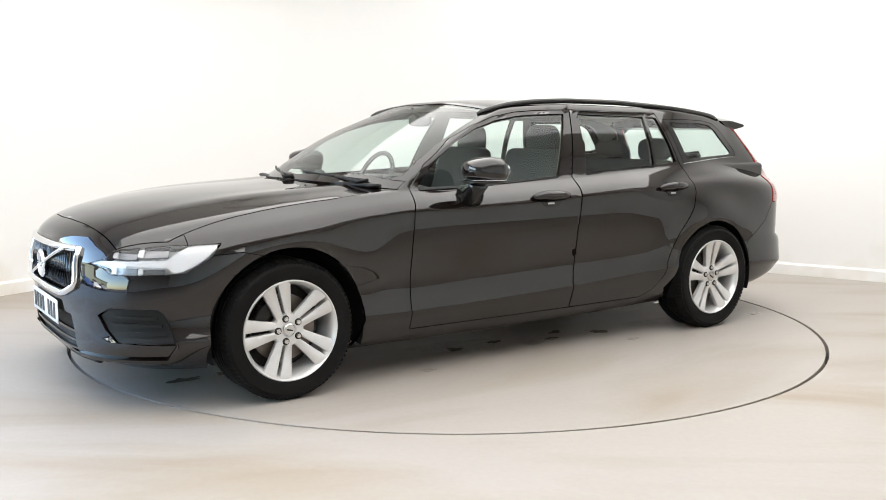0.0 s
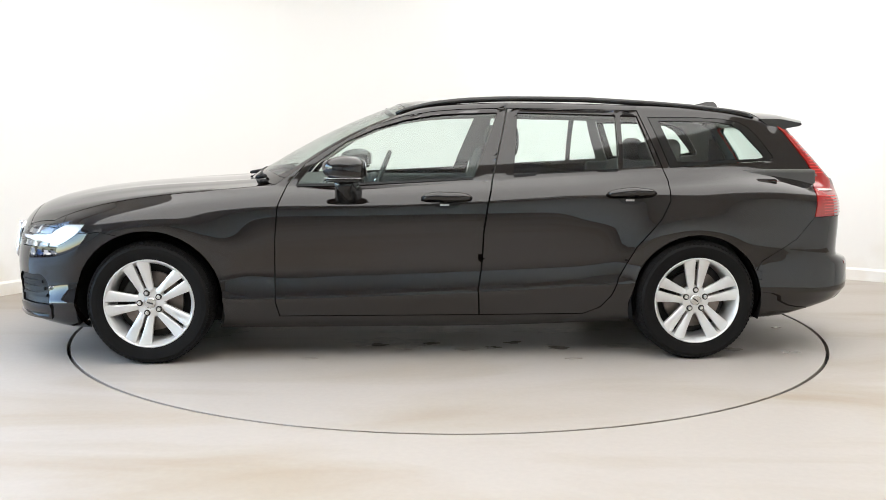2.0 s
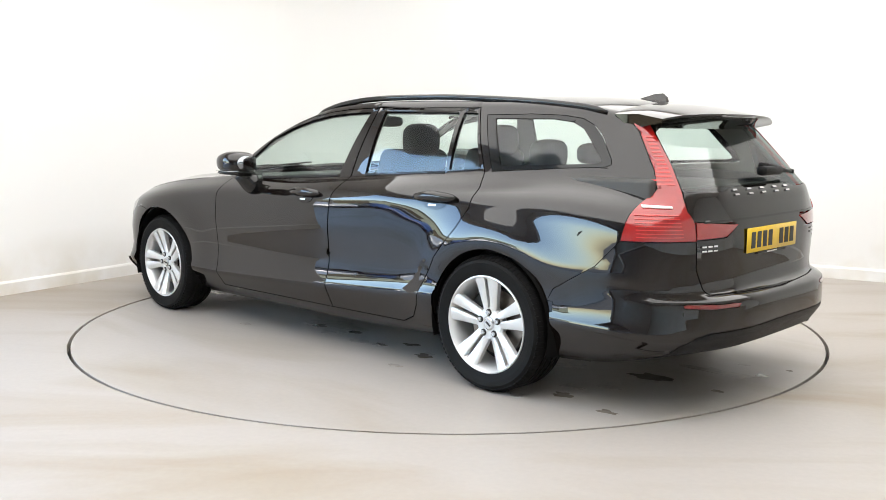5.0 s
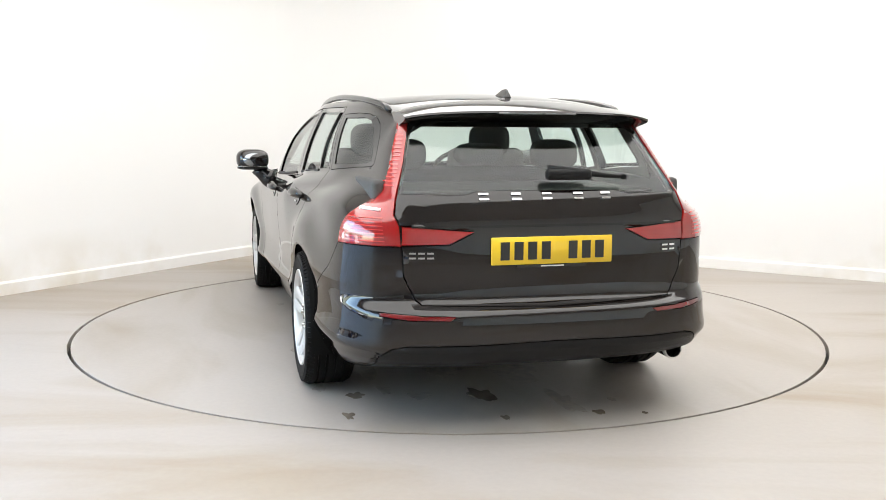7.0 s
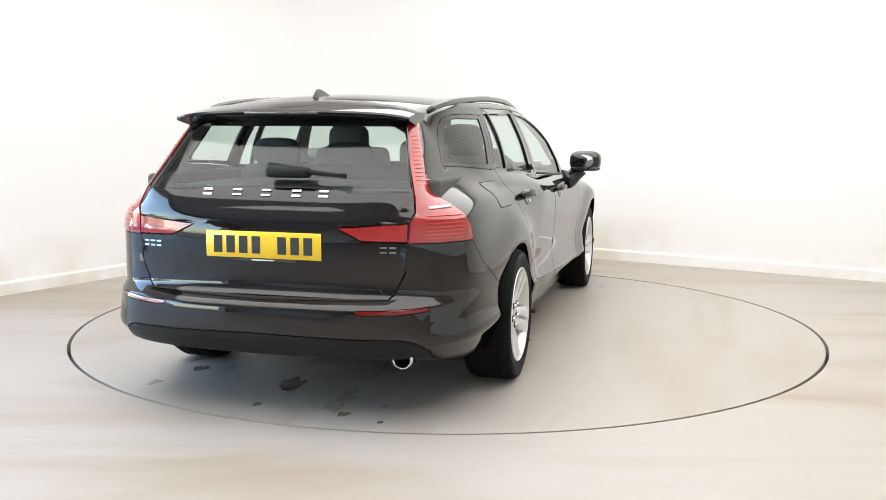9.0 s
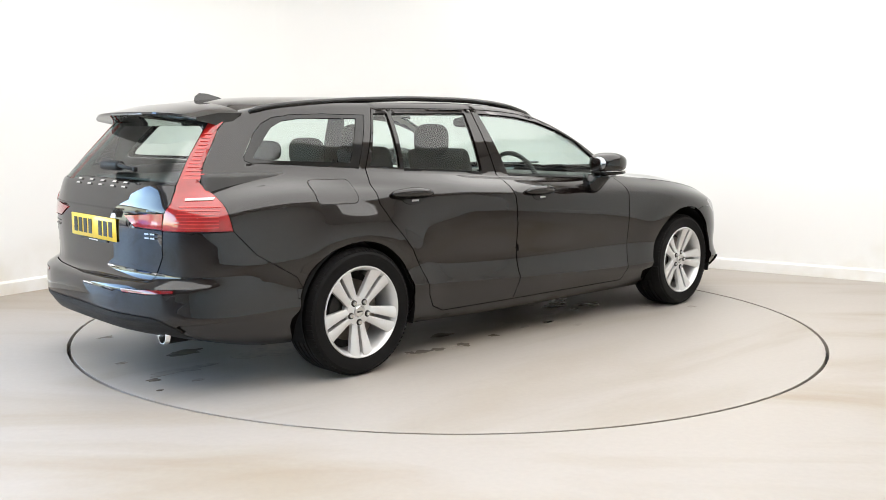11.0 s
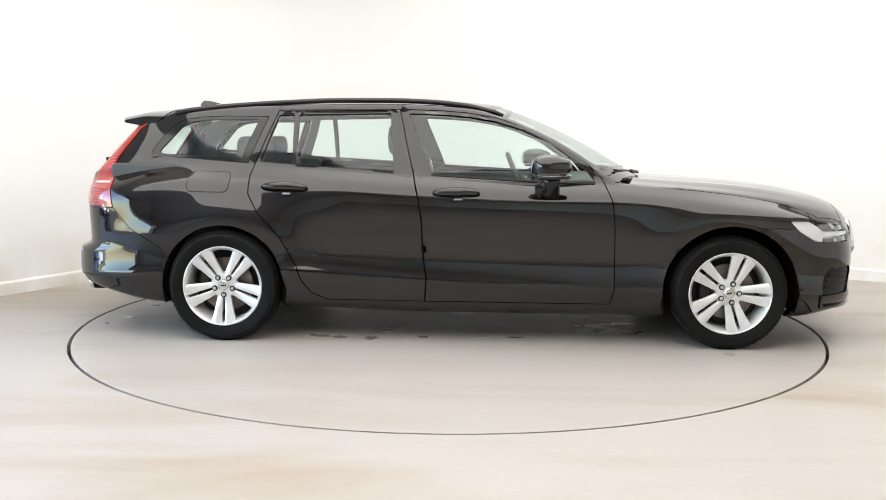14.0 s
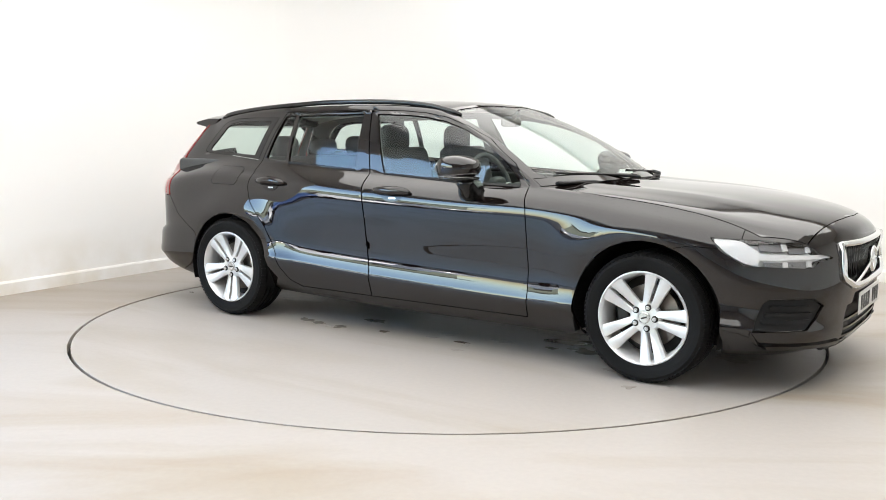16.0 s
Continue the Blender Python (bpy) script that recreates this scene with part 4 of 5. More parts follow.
# door mirrors
def mirror(sgn, door):
    def shape(c):
        taper = 1 - 0.30 * max(0, c.x)
        return Vector((c.x, c.y * (1 - 0.15 * max(0, c.x)), c.z * taper + 0.05 * c.x))
    def flip(bm):
        if sgn < 0:
            bmesh.ops.scale(bm, vec=(1, -1, 1), verts=bm.verts)
            bmesh.ops.reverse_faces(bm, faces=bm.faces)
        return bm
    h = part("door_mirror", flip(egg((1.865, 0.985, 1.018), (0.108, 0.105, 0.066), 3.0, shape=shape)), M_PAINT, door, "black painted door mirror housing")
    part("mirror_base_trim", flip(egg((1.868, 0.985, 0.962), (0.100, 0.100, 0.014), 3.0, shape=shape)), M_GLOSS, h, "gloss black lower mirror trim")
    part("indicator", flip(egg((1.866, 0.989, 0.972), (0.102, 0.104, 0.004), 3.0, shape=shape)), M_SATIN, h, "slim pale indicator strip")
    gl = prism([(0.066 * math.cos(a), 0.043 * math.sin(a)) for a in [2 * math.pi * i / 28 for i in range(28)]], 0.004, ((0, -1, 0), (0, 0, 1)))
    bmesh.ops.transform(gl, matrix=pose(1.764, 0.985, 1.016, 0, 4, 8), verts=gl.verts)
    part("mirror_glass", flip(gl), M_MIRROR, h, "silvered mirror glass")
    arm = tube([(1.85, 0.845, 0.885), (1.862, 0.89, 0.898), (1.87, 0.925, 0.930), (1.87, 0.955, 0.962)], [0.075, 0.058, 0.046, 0.05], 14)
    bmesh.ops.scale(arm, vec=(1, 1, 1), verts=arm.verts)
    part("mirror_arm", flip(arm), M_GLOSS, h, "gloss black mirror arm")


def handle(sgn, x0, x1, z0, z1, door):
    k = 14
    pts, rad = [], []
    for i in range(k + 1):
        t = i / k
        x = x0 + (x1 - x0) * t
        z = z0 + (z1 - z0) * t
        p, n = on_body("side", x, z)
        bow = math.sin(math.pi * min(1, max(0, t))) ** 0.5
        q = p + n * (0.004 + 0.024 * bow)
        pts.append((q.x, q.y * sgn, q.z))
        rad.append(0.010 + 0.0165 * bow)
    h = part("door_handle", tube(pts, rad, 12, 0.95), M_PAINT, door, "black pull handle")
    xm, zm = (x0 + x1) / 2, (z0 + z1) / 2
    cup = ribbon("side", [(xm + 0.072 * math.cos(a), zm - 0.016 - 0.036 * math.sin(a), zm - 0.004) for a in [math.pi * i / 12 for i in range(13)]], 0.003, 0.008, sgn)
    part("handle_cup", cup, M_GLOSS, h, "dark recessed grip cup")
    # satin strip drawn in for the white highlight below the grip
    part("handle_glint", ribbon("side", span(xm - 0.012, xm + 0.035, 6, (zm - 0.036, zm - 0.036), (zm - 0.027, zm - 0.027)), 0.006, 0.008, sgn), M_SATIN, h, "small bright strip drawn as the glint under the grip")


for sgn, df, dr in ((1, DOORS_F[0], DOORS_R[0]), (-1, DOORS_F[1], DOORS_R[1])):
    mirror(sgn, df)
    handle(sgn, 1.469, 1.212, 0.858, 0.861, df)
    handle(sgn, 0.492, 0.230, 0.880, 0.884, dr)
    for poly, door in ((WIN_F, df), (WIN_R, dr)):
        low = [q for q in poly if q[1] < 1.015]
        a, b = max(low), min(low)
        line = sorted([(x, z - 0.012, z) for x, z in low], key=lambda q: -q[0])
        part("window_weatherstrip", ribbon("side", line, 0.004, 0.008, sgn, 2), M_PLASTIC, door, "black rubber window strip")

# roof rails
RAIL = [(1.618, 1.306), (1.56, 1.330), (1.496, 1.347), (1.374, 1.372), (1.16, 1.392), (0.946, 1.399), (0.64, 1.398), (0.334, 1.386), (0.027, 1.367), (-0.281, 1.336), (-0.37, 1.318), (-0.42, 1.300)]
for sgn in (1, -1):
    pts = []
    for i in range(41):
        x = 1.60 - (1.60 + 0.40) * i / 40
        pts.append((x, sgn * crv([(-0.42, 0.545), (0.0, 0.572), (0.8, 0.588), (1.6, 0.568)], x), crv(sorted(RAIL), x) - 0.014))
    part("roof_rail", tube(pts, [0.010] + [0.0155] * 39 + [0.010], 10, 1.0), M_GLOSS, CAR, "slim black roof rail")

# tailgate spoiler, fin, wiper
bm = bmesh.new()
rows = []
for i in range(33):
    t = -1 + 2 * i / 32
    y = 0.548 * t
    a = abs(t)
    tip = -0.765 + 0.085 * a ** 3
    z = 1.292 - 0.016 * a ** 2.2 - 0.012 * a ** 8
    root = -0.44
    zr = 1.347 - 0.05 * a ** 2 - 0.012 * a ** 6
    sec = [(root, zr + 0.002), (root * 0.5 + tip * 0.5, (zr + z) / 2 + 0.012), (tip, z), (tip - 0.004, z - 0.008), (tip + 0.006, z - 0.016), (tip + 0.10, z - 0.034), (-0.575, 1.225), (-0.50, 1.24)]
    rows.append([bm.verts.new((x, y, zz)) for x, zz in sec])
for p, q in zip(rows, rows[1:]):
    for j in range(8):
        bm.faces.new((p[j], p[(j + 1) % 8], q[(j + 1) % 8], q[j]))
bm.faces.new(rows[0])
bm.faces.new(rows[-1][::-1])
bmesh.ops.recalc_face_normals(bm, faces=bm.faces)
SPOILER = part("roof_spoiler", sharpen(bm, 45), M_PAINT, GATE_OB, "black roof-edge spoiler")
part("brake_light", box(-0.762, 0, 1.281, 0.012, 0.34, 0.008, 0.002), M_LAMPGREY, SPOILER, "narrow high brake light strip")
bm = prism([(-0.110, -0.005), (0.120, -0.005), (0.085, 0.016), (0.02, 0.036), (-0.04, 0.051), (-0.085, 0.053), (-0.105, 0.035)], 0.04, ((1, 0, 0), (0, 0, 1)), (-0.28, 0.02, 1.345))
for v in bm.verts:
    v.co.y *= 1 - 0.78 * min(1, max(0, (v.co.z - 1.345) / 0.045)) ** 0.5
    if v.co.z < 1.35:
        v.co.y *= 1.25
part("aerial_fin", sharpen(bm, 50), M_PAINT, CAR, "black shark-fin aerial")
bm = box(-0.885, -0.09, 1.035, 0.05, 0.20, 0.046, 0.018, 3)
W_OB = part("rear_wiper", bm, M_PLASTIC, GATE_OB, "black rear wiper folded across the glass")
part("wiper_blade", tube([(-0.880, 0.0, 1.062), (-0.893, -0.12, 1.048), (-0.890, -0.25, 1.030), (-0.885, -0.345, 1.024)], [0.012, 0.014, 0.010, 0.007], 8), M_PLASTIC, W_OB)
part("wiper_tip", box(-0.885, -0.335, 1.024, 0.02, 0.025, 0.022, 0.005), M_PLASTIC, W_OB)

# tail lamp details
for s, lamp in ((1, LAMPS_T[0]), (-1, LAMPS_T[1])):
    part("light_bar", ribbon("diag_r", span(0.05, 0.165, 8, (0.889, 0.892), (0.898, 0.901)), 0.009, 0.008, s), M_CLEARBAR, lamp, "pale horizontal light bar")
    for i in range(7):
        z = 0.775 + i * 0.0145
        part("lamp_rib", ribbon("diag_r", span(0.015 + 0.003 * i, 0.205, 6, (z, z), (z + 0.004, z + 0.004)), 0.008, 0.008, s, 2), M_REDLIT, lamp)
    for i in range(13):
        z = 0.985 + 0.0165 * i
        yg = 0.610 - 0.363 * (z - 0.965)
        part("lamp_rib", ribbon("rear", [(yg + 0.010, z, z + 0.005), (yg + 0.022, z, z + 0.005), (yg + 0.030 + 0.012 * max(0, 1 - i / 4), z, z + 0.005)], 0.007, 0.006, s, 2), M_REDLIT, lamp)

for s, lamp in ((1, LAMPS_T[0]), (-1, LAMPS_T[1])):
    part("lamp_back", panel("lamp_t", s < 0, lift=-0.03, flange=0), M_CABIN, lamp, "dark inner lamp cover")

# tailgate: crease ledge, plate, lettering as plain bars
def badge(name, ys, w, z, h, label):
    """A row of separate plain chrome bars, each with a slot, in place of raised lettering."""
    for y in ys:
        part(name, ribbon("rear", span(y + w, y - w, 2, (z - h, z - h), (z - h * 0.45, z - h * 0.45)), 0.006, 0.006), M_CHROME, GATE_OB, label)
        part(name, ribbon("rear", span(y + w, y - w, 2, (z + h * 0.45, z + h * 0.45), (z + h, z + h)), 0.006, 0.006), M_CHROME, GATE_OB, label)


badge("badge_mark", (0.276, 0.139, 0.007, -0.130, -0.251), 0.020, 0.947, 0.013, "small chrome badge bar")
badge("model_mark", (0.568, 0.534, 0.500), 0.013, 0.723, 0.013, "small chrome model badge bar")
badge("trim_mark", (-0.515, -0.552), 0.014, 0.731, 0.013, "small chrome trim badge bar")
part("gate_ledge", ribbon("rear", span(0.57, -0.57, 40, (0.830, 0.830), (0.838, 0.838)), 0.006, 0.01), M_GLOSS, GATE_OB, "gloss black ledge over the number plate")


def plate(x, z, colour, label, facing):
    p = part("number_plate", box(x, 0, z, 0.006, 0.52, 0.111, 0.003, 1), colour, CAR, label)
    w = 0.050
    for i in range(8):
        if i == 4:
            continue
        y = (i - 3.5) * 0.058 * facing
        part("plate_bar", box(x + facing * 0.0035, y, z, 0.003, w - 0.012, 0.072, 0.0), M_INK, p, smooth=False)
    return p


GX = on_body("rear", 0.0, 0.736)[0].x
plate(GX - 0.005, 0.736, M_YELLOW, "yellow rear number plate with black bars", -1)
part("dealer_strip", box(GX - 0.004, 0, 0.673, 0.004, 0.30, 0.010, 0.0), M_INK, CAR, "thin dark strip under the plate", smooth=False)
part("dealer_line", box(GX - 0.007, 0.0, 0.673, 0.002, 0.10, 0.005, 0.0), M_WHITEPLATE, CAR, smooth=False)
TIP = part("exhaust_tip", sharpen(lathe([(0.034, 0.03), (0.034, 0.004), (0.037, 0.0), (0.041, 0.0), (0.044, 0.006), (0.0435, 0.022)], 32), 40), M_CHROME, CAR, "chrome exhaust tailpipe ring")
TIP.matrix_local = pose(-0.905, -0.588, 0.284, 0, 0, -90)
part("tail_pipe", lathe([(0.043, 0.02), (0.042, 0.30)], 24), M_UNDER, TIP, "dark exhaust pipe")
part("exhaust_bore", lathe([(0.001, 0.05), (0.037, 0.05)], 24), M_UNDER, CAR).matrix_local = pose(-0.905, -0.588, 0.284, 0, 0, -90)

# grille, bumper and headlamps
outline = [(y, z) for y, z in GRILLE if y > 0]
loop = [(y, z) for y, z in outline] + [(-y, z) for y, z in outline[::-1]]
dense = []
for (a, b), (c, d) in zip(loop, loop[1:] + loop[:1]):
    n = max(1, int(math.hypot(c - a, d - b) / 0.03))
    dense += [(a + (c - a) * i / n, b + (d - b) * i / n) for i in range(n)]
pts = []
for y, z in dense:
    p, n = on_body("front", y, z)
    pts.append(Vector((p.x + 0.006, y, z)))
GR = part("grille_frame", tube(pts, 0.016, 8, 1.0, True), M_CHROME, CAR, "chrome grille surround")
bm = bmesh.new()
gx = []
for i in range(25):
    y = -0.45 + 0.90 * i / 24
    p, n = on_body("front", y, 0.56)
    gx.append(p.x - 0.055)
lo = [bm.verts.new((x, -0.45 + 0.90 * i / 24, 0.455)) for i, x in enumerate(gx)]
hi = [bm.verts.new((x, -0.45 + 0.90 * i / 24, 0.70)) for i, x in enumerate(gx)]
bridge(bm, lo, hi)
part("grille_back", bm, M_UNDER, GR, "dark space behind the grille")
for i in range(35):
    y = -0.425 + 0.85 * i / 34
    p, n = on_body("front", y, 0.56)
    zb = 0.490 + 0.046 * max(0, (abs(y) - 0.32) / 0.13)
    part("grille_slat", tube([(p.x - 0.022, y, zb), (p.x - 0.010, y, 0.52), (p.x - 0.008, y, 0.60), (p.x - 0.018, y, 0.685)], 0.0062, 6), M_GLOSS, GR, smooth=True)
p, n = on_body("front", 0.0, 0.57)
part("grille_emblem", tube([(p.x + 0.006, 0.055 * math.cos(a), 0.582 + 0.055 * math.sin(a)) for a in [2 * math.pi * i / 28 for i in range(28)]], 0.013, 8, 1.0, True), M_CHROME, GR, "round chrome emblem ring")
part("emblem_disc", box(p.x + 0.002, 0, 0.582, 0.01, 0.075, 0.075, 0.004), M_SATIN, GR)
part("grille_sash", tube([(on_body("front", y, 0.56)[0].x + 0.004, y, 0.582 + (0.30 if y > 0 else 0.28) * y) for y in [-0.36 + 0.72 * i / 16 for i in range(17)]], 0.009, 8), M_CHROME, GR, "diagonal chrome grille bar")
PF = on_body("front", 0.0, 0.385)[0].x
plate(PF + 0.014, 0.386, M_WHITEPLATE, "white front number plate with black bars", 1)
for z in (0.235, 0.275, 0.315):
    part("intake_slat", ribbon("front", span(0.40, -0.40, 24, (z, z), (z + 0.010, z + 0.010)), -0.006, 0.012, 1, 2), M_GLOSS, CAR)
part("chin_lip", tube([(on_body("front", 0.46 - 0.92 * i / 30, 0.19)[0].x + 0.006, 0.46 - 0.92 * i / 30, 0.182 + 0.012 * abs(0.46 - 0.92 * i / 30)) for i in range(31)], 0.014, 8, 0.8), M_PLASTIC, CAR, "matt black bumper lip")
for s, lamp in ((1, HEADS[0]), (-1, HEADS[1])):
    part("lamp_bowl", panel("head", s < 0, lift=-0.045, flange=0), M_LAMPWHITE, lamp, "bright silver lamp reflector")
    part("light_guide", ribbon("diag", span(-2.172, -1.790, 16, (0.636, 0.634), (0.651, 0.664)), -0.010, 0.012, s), M_LAMPBAR, lamp, "white T-shaped light guide")
    part("light_guide_fork", ribbon("diag", [(-1.610, 0.712, 0.728), (-1.645, 0.668, 0.728), (-1.690, 0.636, 0.726), (-1.725, 0.619, 0.720), (-1.750, 0.612, 0.702), (-1.775, 0.612, 0.682), (-1.790, 0.636, 0.668)], -0.010, 0.012, s), M_LAMPBAR, lamp, "white light guide end")
    for a, b, lo_z, hi_z in ((-2.045, -1.94, 0.670, 0.695), (-1.92, -1.80, 0.680, 0.712), (-2.04, -1.93, 0.602, 0.628), (-1.91, -1.81, 0.604, 0.626)):
        part("lamp_cell", ribbon("diag", span(a, b, 5, (lo_z, lo_z), (hi_z, hi_z)), -0.022, 0.012, s), M_LAMPGREY, lamp, "grey lamp cell")
        part("lamp_cell_rib", ribbon("diag", span(a - 0.012, a + 0.012, 2, (lo_z, lo_z), (hi_z, hi_z)), -0.014, 0.008, s), M_LAMPBAR, lamp)
for s, vent in ((1, FOGS[0]), (-1, FOGS[1])):
    for i in range(3):
        z = 0.345 + 0.032 * i
        part("vent_bar", ribbon("diag", span(-2.045 + 0.012 * abs(i - 1), -1.815 + 0.022 * (1 - i), 10, (z, z + 0.002), (z + 0.015, z + 0.017)), -0.002, 0.012, s), M_PLASTIC, vent, "black plastic vent bar")
for s in (1, -1):
    part("bumper_blade", ribbon("diag", span(-2.25, -1.80, 14, (0.226, 0.230), (0.240, 0.246)) + [(-1.77, 0.262, 0.280), (-1.742, 0.292, 0.312)], 0.012, 0.014, s), M_PAINT, CAR, "black blade along the bumper's lower corner")
def flap_columns(u0, u1, z0, z1, r):
    """Columns of a plate with rounded corners."""
    cols = []
    for k in range(6):
        a = math.pi / 2 * k / 5
        cols.append((u0 - r * (1 - math.cos(a)), z0 + r * (1 - math.sin(a)), z1 - r * (1 - math.sin(a))))
    cols += [(u0 + (u1 - u0) * k / 8, z0, z1) for k in range(2, 7)]
    for k in range(6):
        a = math.pi / 2 * (1 - k / 5)
        cols.append((u1 + r * (1 - math.cos(a)), z0 + r * (1 - math.sin(a)), z1 - r * (1 - math.sin(a))))
    return cols


FLAP_OB = part("fuel_flap", ribbon("side", flap_columns(0.026, -0.214, 0.856, 0.966, 0.028), 0.0022, 0.004, -1, 5), M_PAINT, CAR, "black fuel filler flap")
part("flap_gap", ribbon("side", flap_columns(0.0305, -0.2185, 0.852, 0.970, 0.032), 0.0010, 0.003, -1, 5), M_GAP, FLAP_OB, "dark joint round the fuel flap")
# cowl and front wipers
part("cowl_panel", tube([(2.30 + 0.115 * math.cos(math.radians(90 * abs(t))) ** 1.0, 0.70 * t, 0.938 + 0.004 * (1 - abs(t))) for t in [-1 + 2 * i / 30 for i in range(31)]], 0.022, 8, 0.5), M_PLASTIC, CAR, "black plastic scuttle panel")
for y0, y1 in ((0.60, 0.02), (-0.02, -0.62)):
    pts = []
    for i in range(13):
        t = i / 12
        y = y0 + (y1 - y0) * t
        pts.append((2.42 - 0.16 * (abs(y) / 0.7) ** 2 - 0.05 * t, y, 0.962 + 0.026 * t))
    wpr = part("front_wiper", tube(pts, 0.006, 8), M_PLASTIC, CAR, "black windscreen wiper")
    part("wiper_arm", tube([pts[0], (pts[0][0] + 0.05, y0 * 0.98, 0.955), pts[5]], [0.011, 0.009, 0.006], 8), M_PLASTIC, wpr)

# ---------------------------------------------------------------- cabin
def seat(y):
    s = part("front_seat", box(1.40, y, 0.52, 0.50, 0.50, 0.14, 0.05, 3), M_CLOTH, CAR, "charcoal cloth front seat")
    b = box(0, 0, 0.30, 0.12, 0.48, 0.60, 0.05, 3)
    bmesh.ops.transform(b, matrix=pose(1.17, y, 0.53, 0, -17, 0), verts=b.verts)
    part("backrest", b, M_CLOTH, s)
    h = egg((0.955, y, 1.155), (0.055, 0.125, 0.095), 3.2)
    part("headrest", h, M_CLOTH, s)
    for d in (-0.05, 0.05):
        part("headrest_post", tube([(0.975, y + d, 1.02), (0.965, y + d, 1.10)], 0.006, 6), M_SATIN, s)


seat(0.36)
seat(-0.36)
bench = part("rear_bench", box(0.50, 0, 0.50, 0.48, 1.28, 0.16, 0.05, 3), M_CLOTH, CAR, "charcoal cloth rear bench")
b = box(0, 0, 0.28, 0.13, 1.26, 0.56, 0.05, 3)
bmesh.ops.transform(b, matrix=pose(0.26, 0, 0.50, 0, -20, 0), verts=b.verts)
part("bench_back", b, M_CLOTH, bench)
for y in (-0.40, 0.0, 0.40):
    part("headrest", egg((0.03, y, 1.095), (0.05, 0.125, 0.075 if y else 0.055), 3.2), M_CLOTH, bench)
d = box(2.02, 0, 0.80, 0.46, 1.36, 0.22, 0.07, 3)
dash = part("dashboard", d, M_CABIN, CAR, "dark soft dashboard")
part("dash_top", box(2.16, 0, 0.915, 0.34, 1.30, 0.03, 0.012), M_CABIN, dash)
part("dash_screen", box(1.80, 0, 0.84, 0.02, 0.17, 0.22, 0.008), M_GLOSS, dash, "upright gloss black screen")
part("steering_wheel", tube([(1.70 - 0.07 * math.sin(a), -0.37 + 0.185 * math.cos(a), 0.90 + 0.17 * math.sin(a)) for a in [2 * math.pi * i / 36 for i in range(36)]], 0.015, 8, 1.0, True), M_CABIN, CAR, "dark steering wheel on the right")
part("wheel_boss", egg((1.73, -0.37, 0.885), (0.035, 0.07, 0.06), 3.0), M_CABIN, CAR)
for dy in (-0.11, 0.11):
    part("wheel_spoke", box(1.72, -0.37 + dy, 0.89, 0.02, 0.11, 0.035, 0.008), M_SATIN, CAR)
part("inside_mirror", egg((1.60, 0.0, 1.268), (0.018, 0.115, 0.034), 3.4), M_CABIN, CAR, "black inside mirror")
part("mirror_stem", tube([(1.61, 0, 1.29), (1.66, 0, 1.335)], 0.014, 8), M_CABIN, CAR)
part("cabin_floor", box(0.85, 0, 0.30, 2.9, 1.50, 0.10, 0.02), M_CABIN, CAR, "dark carpeted cabin floor")
for s in (1, -1):
    part("door_card", box(1.28, s * 0.745, 0.62, 1.75, 0.06, 0.60, 0.02), M_CABIN, CAR, "dark inner door trim")
    part("boot_side", box(-0.22, s * 0.66, 0.68, 1.0, 0.06, 0.66, 0.02), M_CABIN, CAR, "dark boot side trim")
part("boot_floor", box(-0.30, 0, 0.62, 1.05, 1.26, 0.04, 0.01), M_CABIN, CAR, "dark carpeted boot floor")
part("load_cover", box(-0.26, 0, 0.955, 0.85, 1.16, 0.012, 0.004), M_CABIN, CAR, "dark roller load cover")
def lining_faces(roof):
    out = []
    for k in ("body", "door_f", "door_r"):
        for f in KINDS[k]:
            c = f.calc_center_median()
            if 1.0 < c.z and -0.56 < c.x < 2.1 and not (c.x > 1.9 and c.z < 1.02) and (abs(f.normal.z) > 0.7) == roof:
                out.append(f)
    return out


KINDS["headlining"], KINDS["pillars"] = lining_faces(True), lining_faces(False)
part("headlining", panel("headlining", both=True, flange=0, lift=-0.022), M_LINER, CAR, "pale grey cabin headlining")
part("pillar_trim", panel("pillars", both=True, flange=0, lift=-0.022), M_PILLAR, CAR, "mid-grey inner pillar trim")

# black shell added behind the panels so no light leaks through their gaps
KINDS["inner"] = [f for k in ("body", "door_f", "door_r") for f in KINDS[k] if 0.24 < f.calc_center_median().z < 0.92 and -0.25 < f.calc_center_median().x < 2.36]
both_sides("leak_shield", "inner", M_UNDER, "added black shell that stops light at the panel gaps", flange=0, lift=-0.032)

# ---------------------------------------------------------------- wet marks on the deck
rnd = random.Random(5)


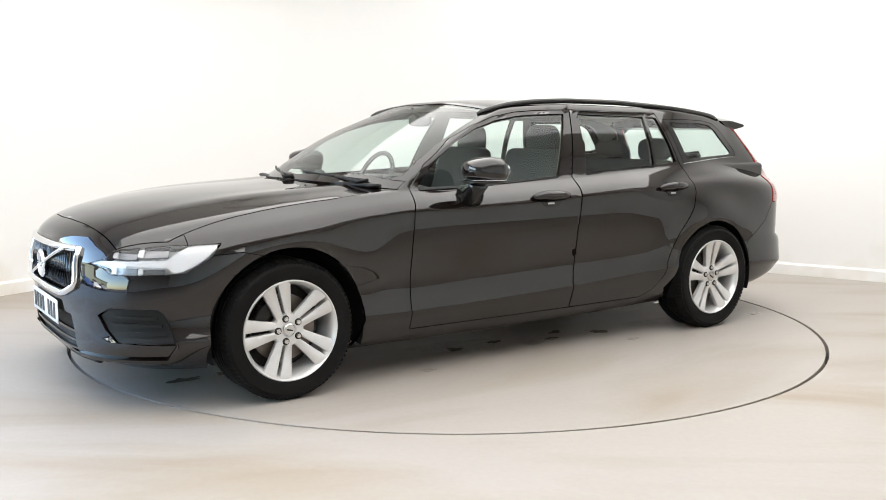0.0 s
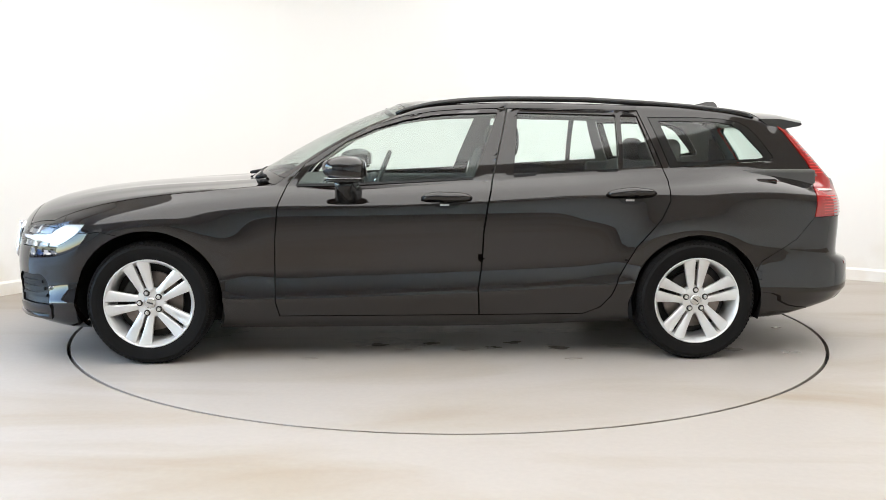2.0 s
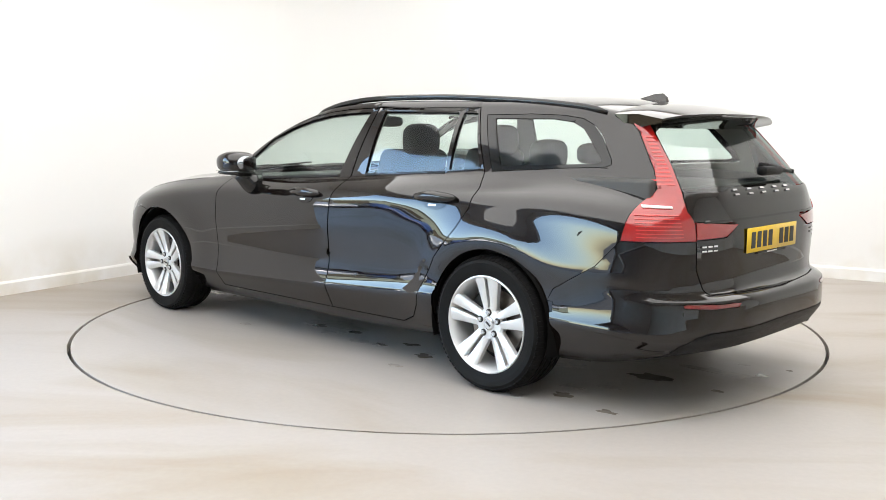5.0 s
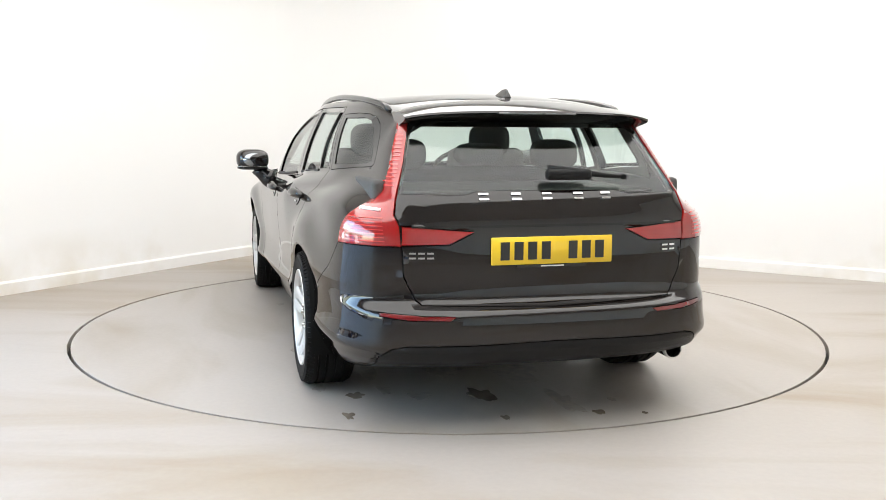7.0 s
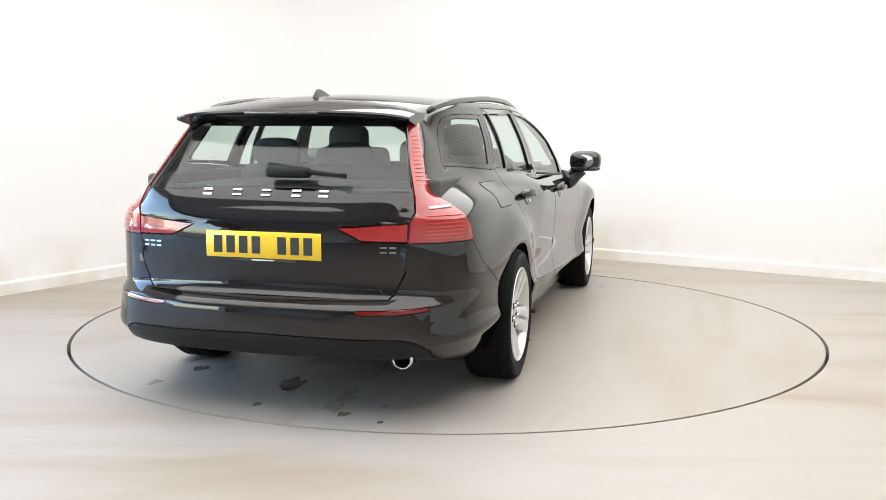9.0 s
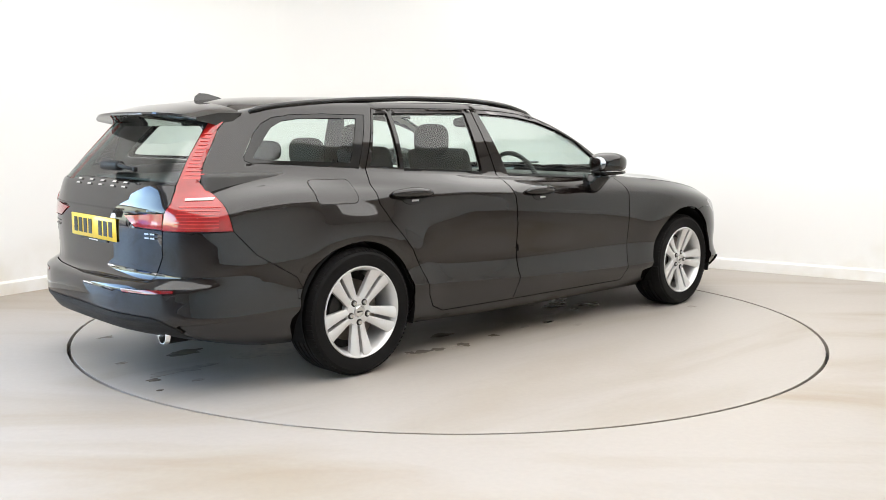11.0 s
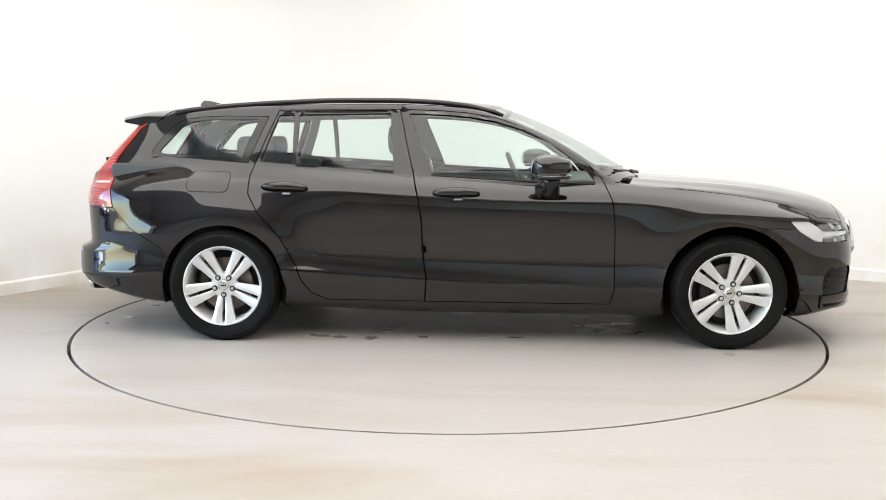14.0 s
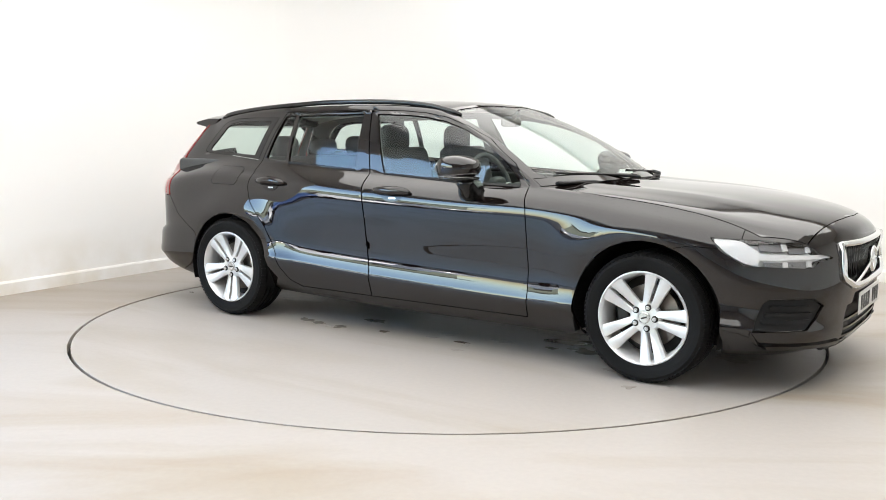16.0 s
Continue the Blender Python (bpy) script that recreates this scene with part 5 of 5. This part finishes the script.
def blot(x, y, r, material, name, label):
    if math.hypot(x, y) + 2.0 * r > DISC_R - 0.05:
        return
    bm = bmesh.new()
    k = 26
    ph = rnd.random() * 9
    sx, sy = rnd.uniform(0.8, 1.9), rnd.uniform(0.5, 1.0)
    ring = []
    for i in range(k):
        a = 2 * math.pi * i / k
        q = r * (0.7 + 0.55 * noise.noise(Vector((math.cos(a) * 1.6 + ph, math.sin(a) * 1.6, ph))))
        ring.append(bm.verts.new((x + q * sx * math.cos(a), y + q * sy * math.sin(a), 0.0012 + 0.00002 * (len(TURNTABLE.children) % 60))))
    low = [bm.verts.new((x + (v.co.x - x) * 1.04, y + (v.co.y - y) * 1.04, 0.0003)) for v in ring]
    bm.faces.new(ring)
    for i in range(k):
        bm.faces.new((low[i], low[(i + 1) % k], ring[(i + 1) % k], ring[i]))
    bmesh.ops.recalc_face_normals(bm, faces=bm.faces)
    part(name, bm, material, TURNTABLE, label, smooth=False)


# broad water stains; their darker colour also deepens the shade under the car
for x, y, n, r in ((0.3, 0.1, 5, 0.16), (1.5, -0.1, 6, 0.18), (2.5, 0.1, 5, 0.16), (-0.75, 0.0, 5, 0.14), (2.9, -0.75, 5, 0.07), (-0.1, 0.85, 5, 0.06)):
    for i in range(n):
        blot(x + CAR_X + rnd.gauss(0, 0.28), y + CAR_Y + rnd.gauss(0, 0.22), r * rnd.uniform(0.5, 1.2), M_STAIN, "water_mark", "broad dried water stain that also deepens the shade under the car")
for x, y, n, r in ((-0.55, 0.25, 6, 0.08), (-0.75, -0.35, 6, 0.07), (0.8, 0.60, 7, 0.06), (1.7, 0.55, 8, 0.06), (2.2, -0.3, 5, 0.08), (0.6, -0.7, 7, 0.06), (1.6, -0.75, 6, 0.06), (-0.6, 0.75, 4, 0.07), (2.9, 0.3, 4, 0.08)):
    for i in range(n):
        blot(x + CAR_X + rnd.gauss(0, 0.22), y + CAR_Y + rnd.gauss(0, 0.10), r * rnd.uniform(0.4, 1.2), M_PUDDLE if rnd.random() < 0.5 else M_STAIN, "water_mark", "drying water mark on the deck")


# ---------------------------------------------------------------- turning of the deck and the car
def motions():
    walk(TURNTABLE, [(t, pose(0, 0, 0, 0, 0, a)) for t, a in TURN])
    rows = []
    for t, a in TURN:
        c, s = math.cos(radians(a)), math.sin(radians(a))
        rows.append((t, pose(c * CAR_X - s * CAR_Y, s * CAR_X + c * CAR_Y, 0.002, 0, 0, a)))
    walk(CAR, rows)


motions()
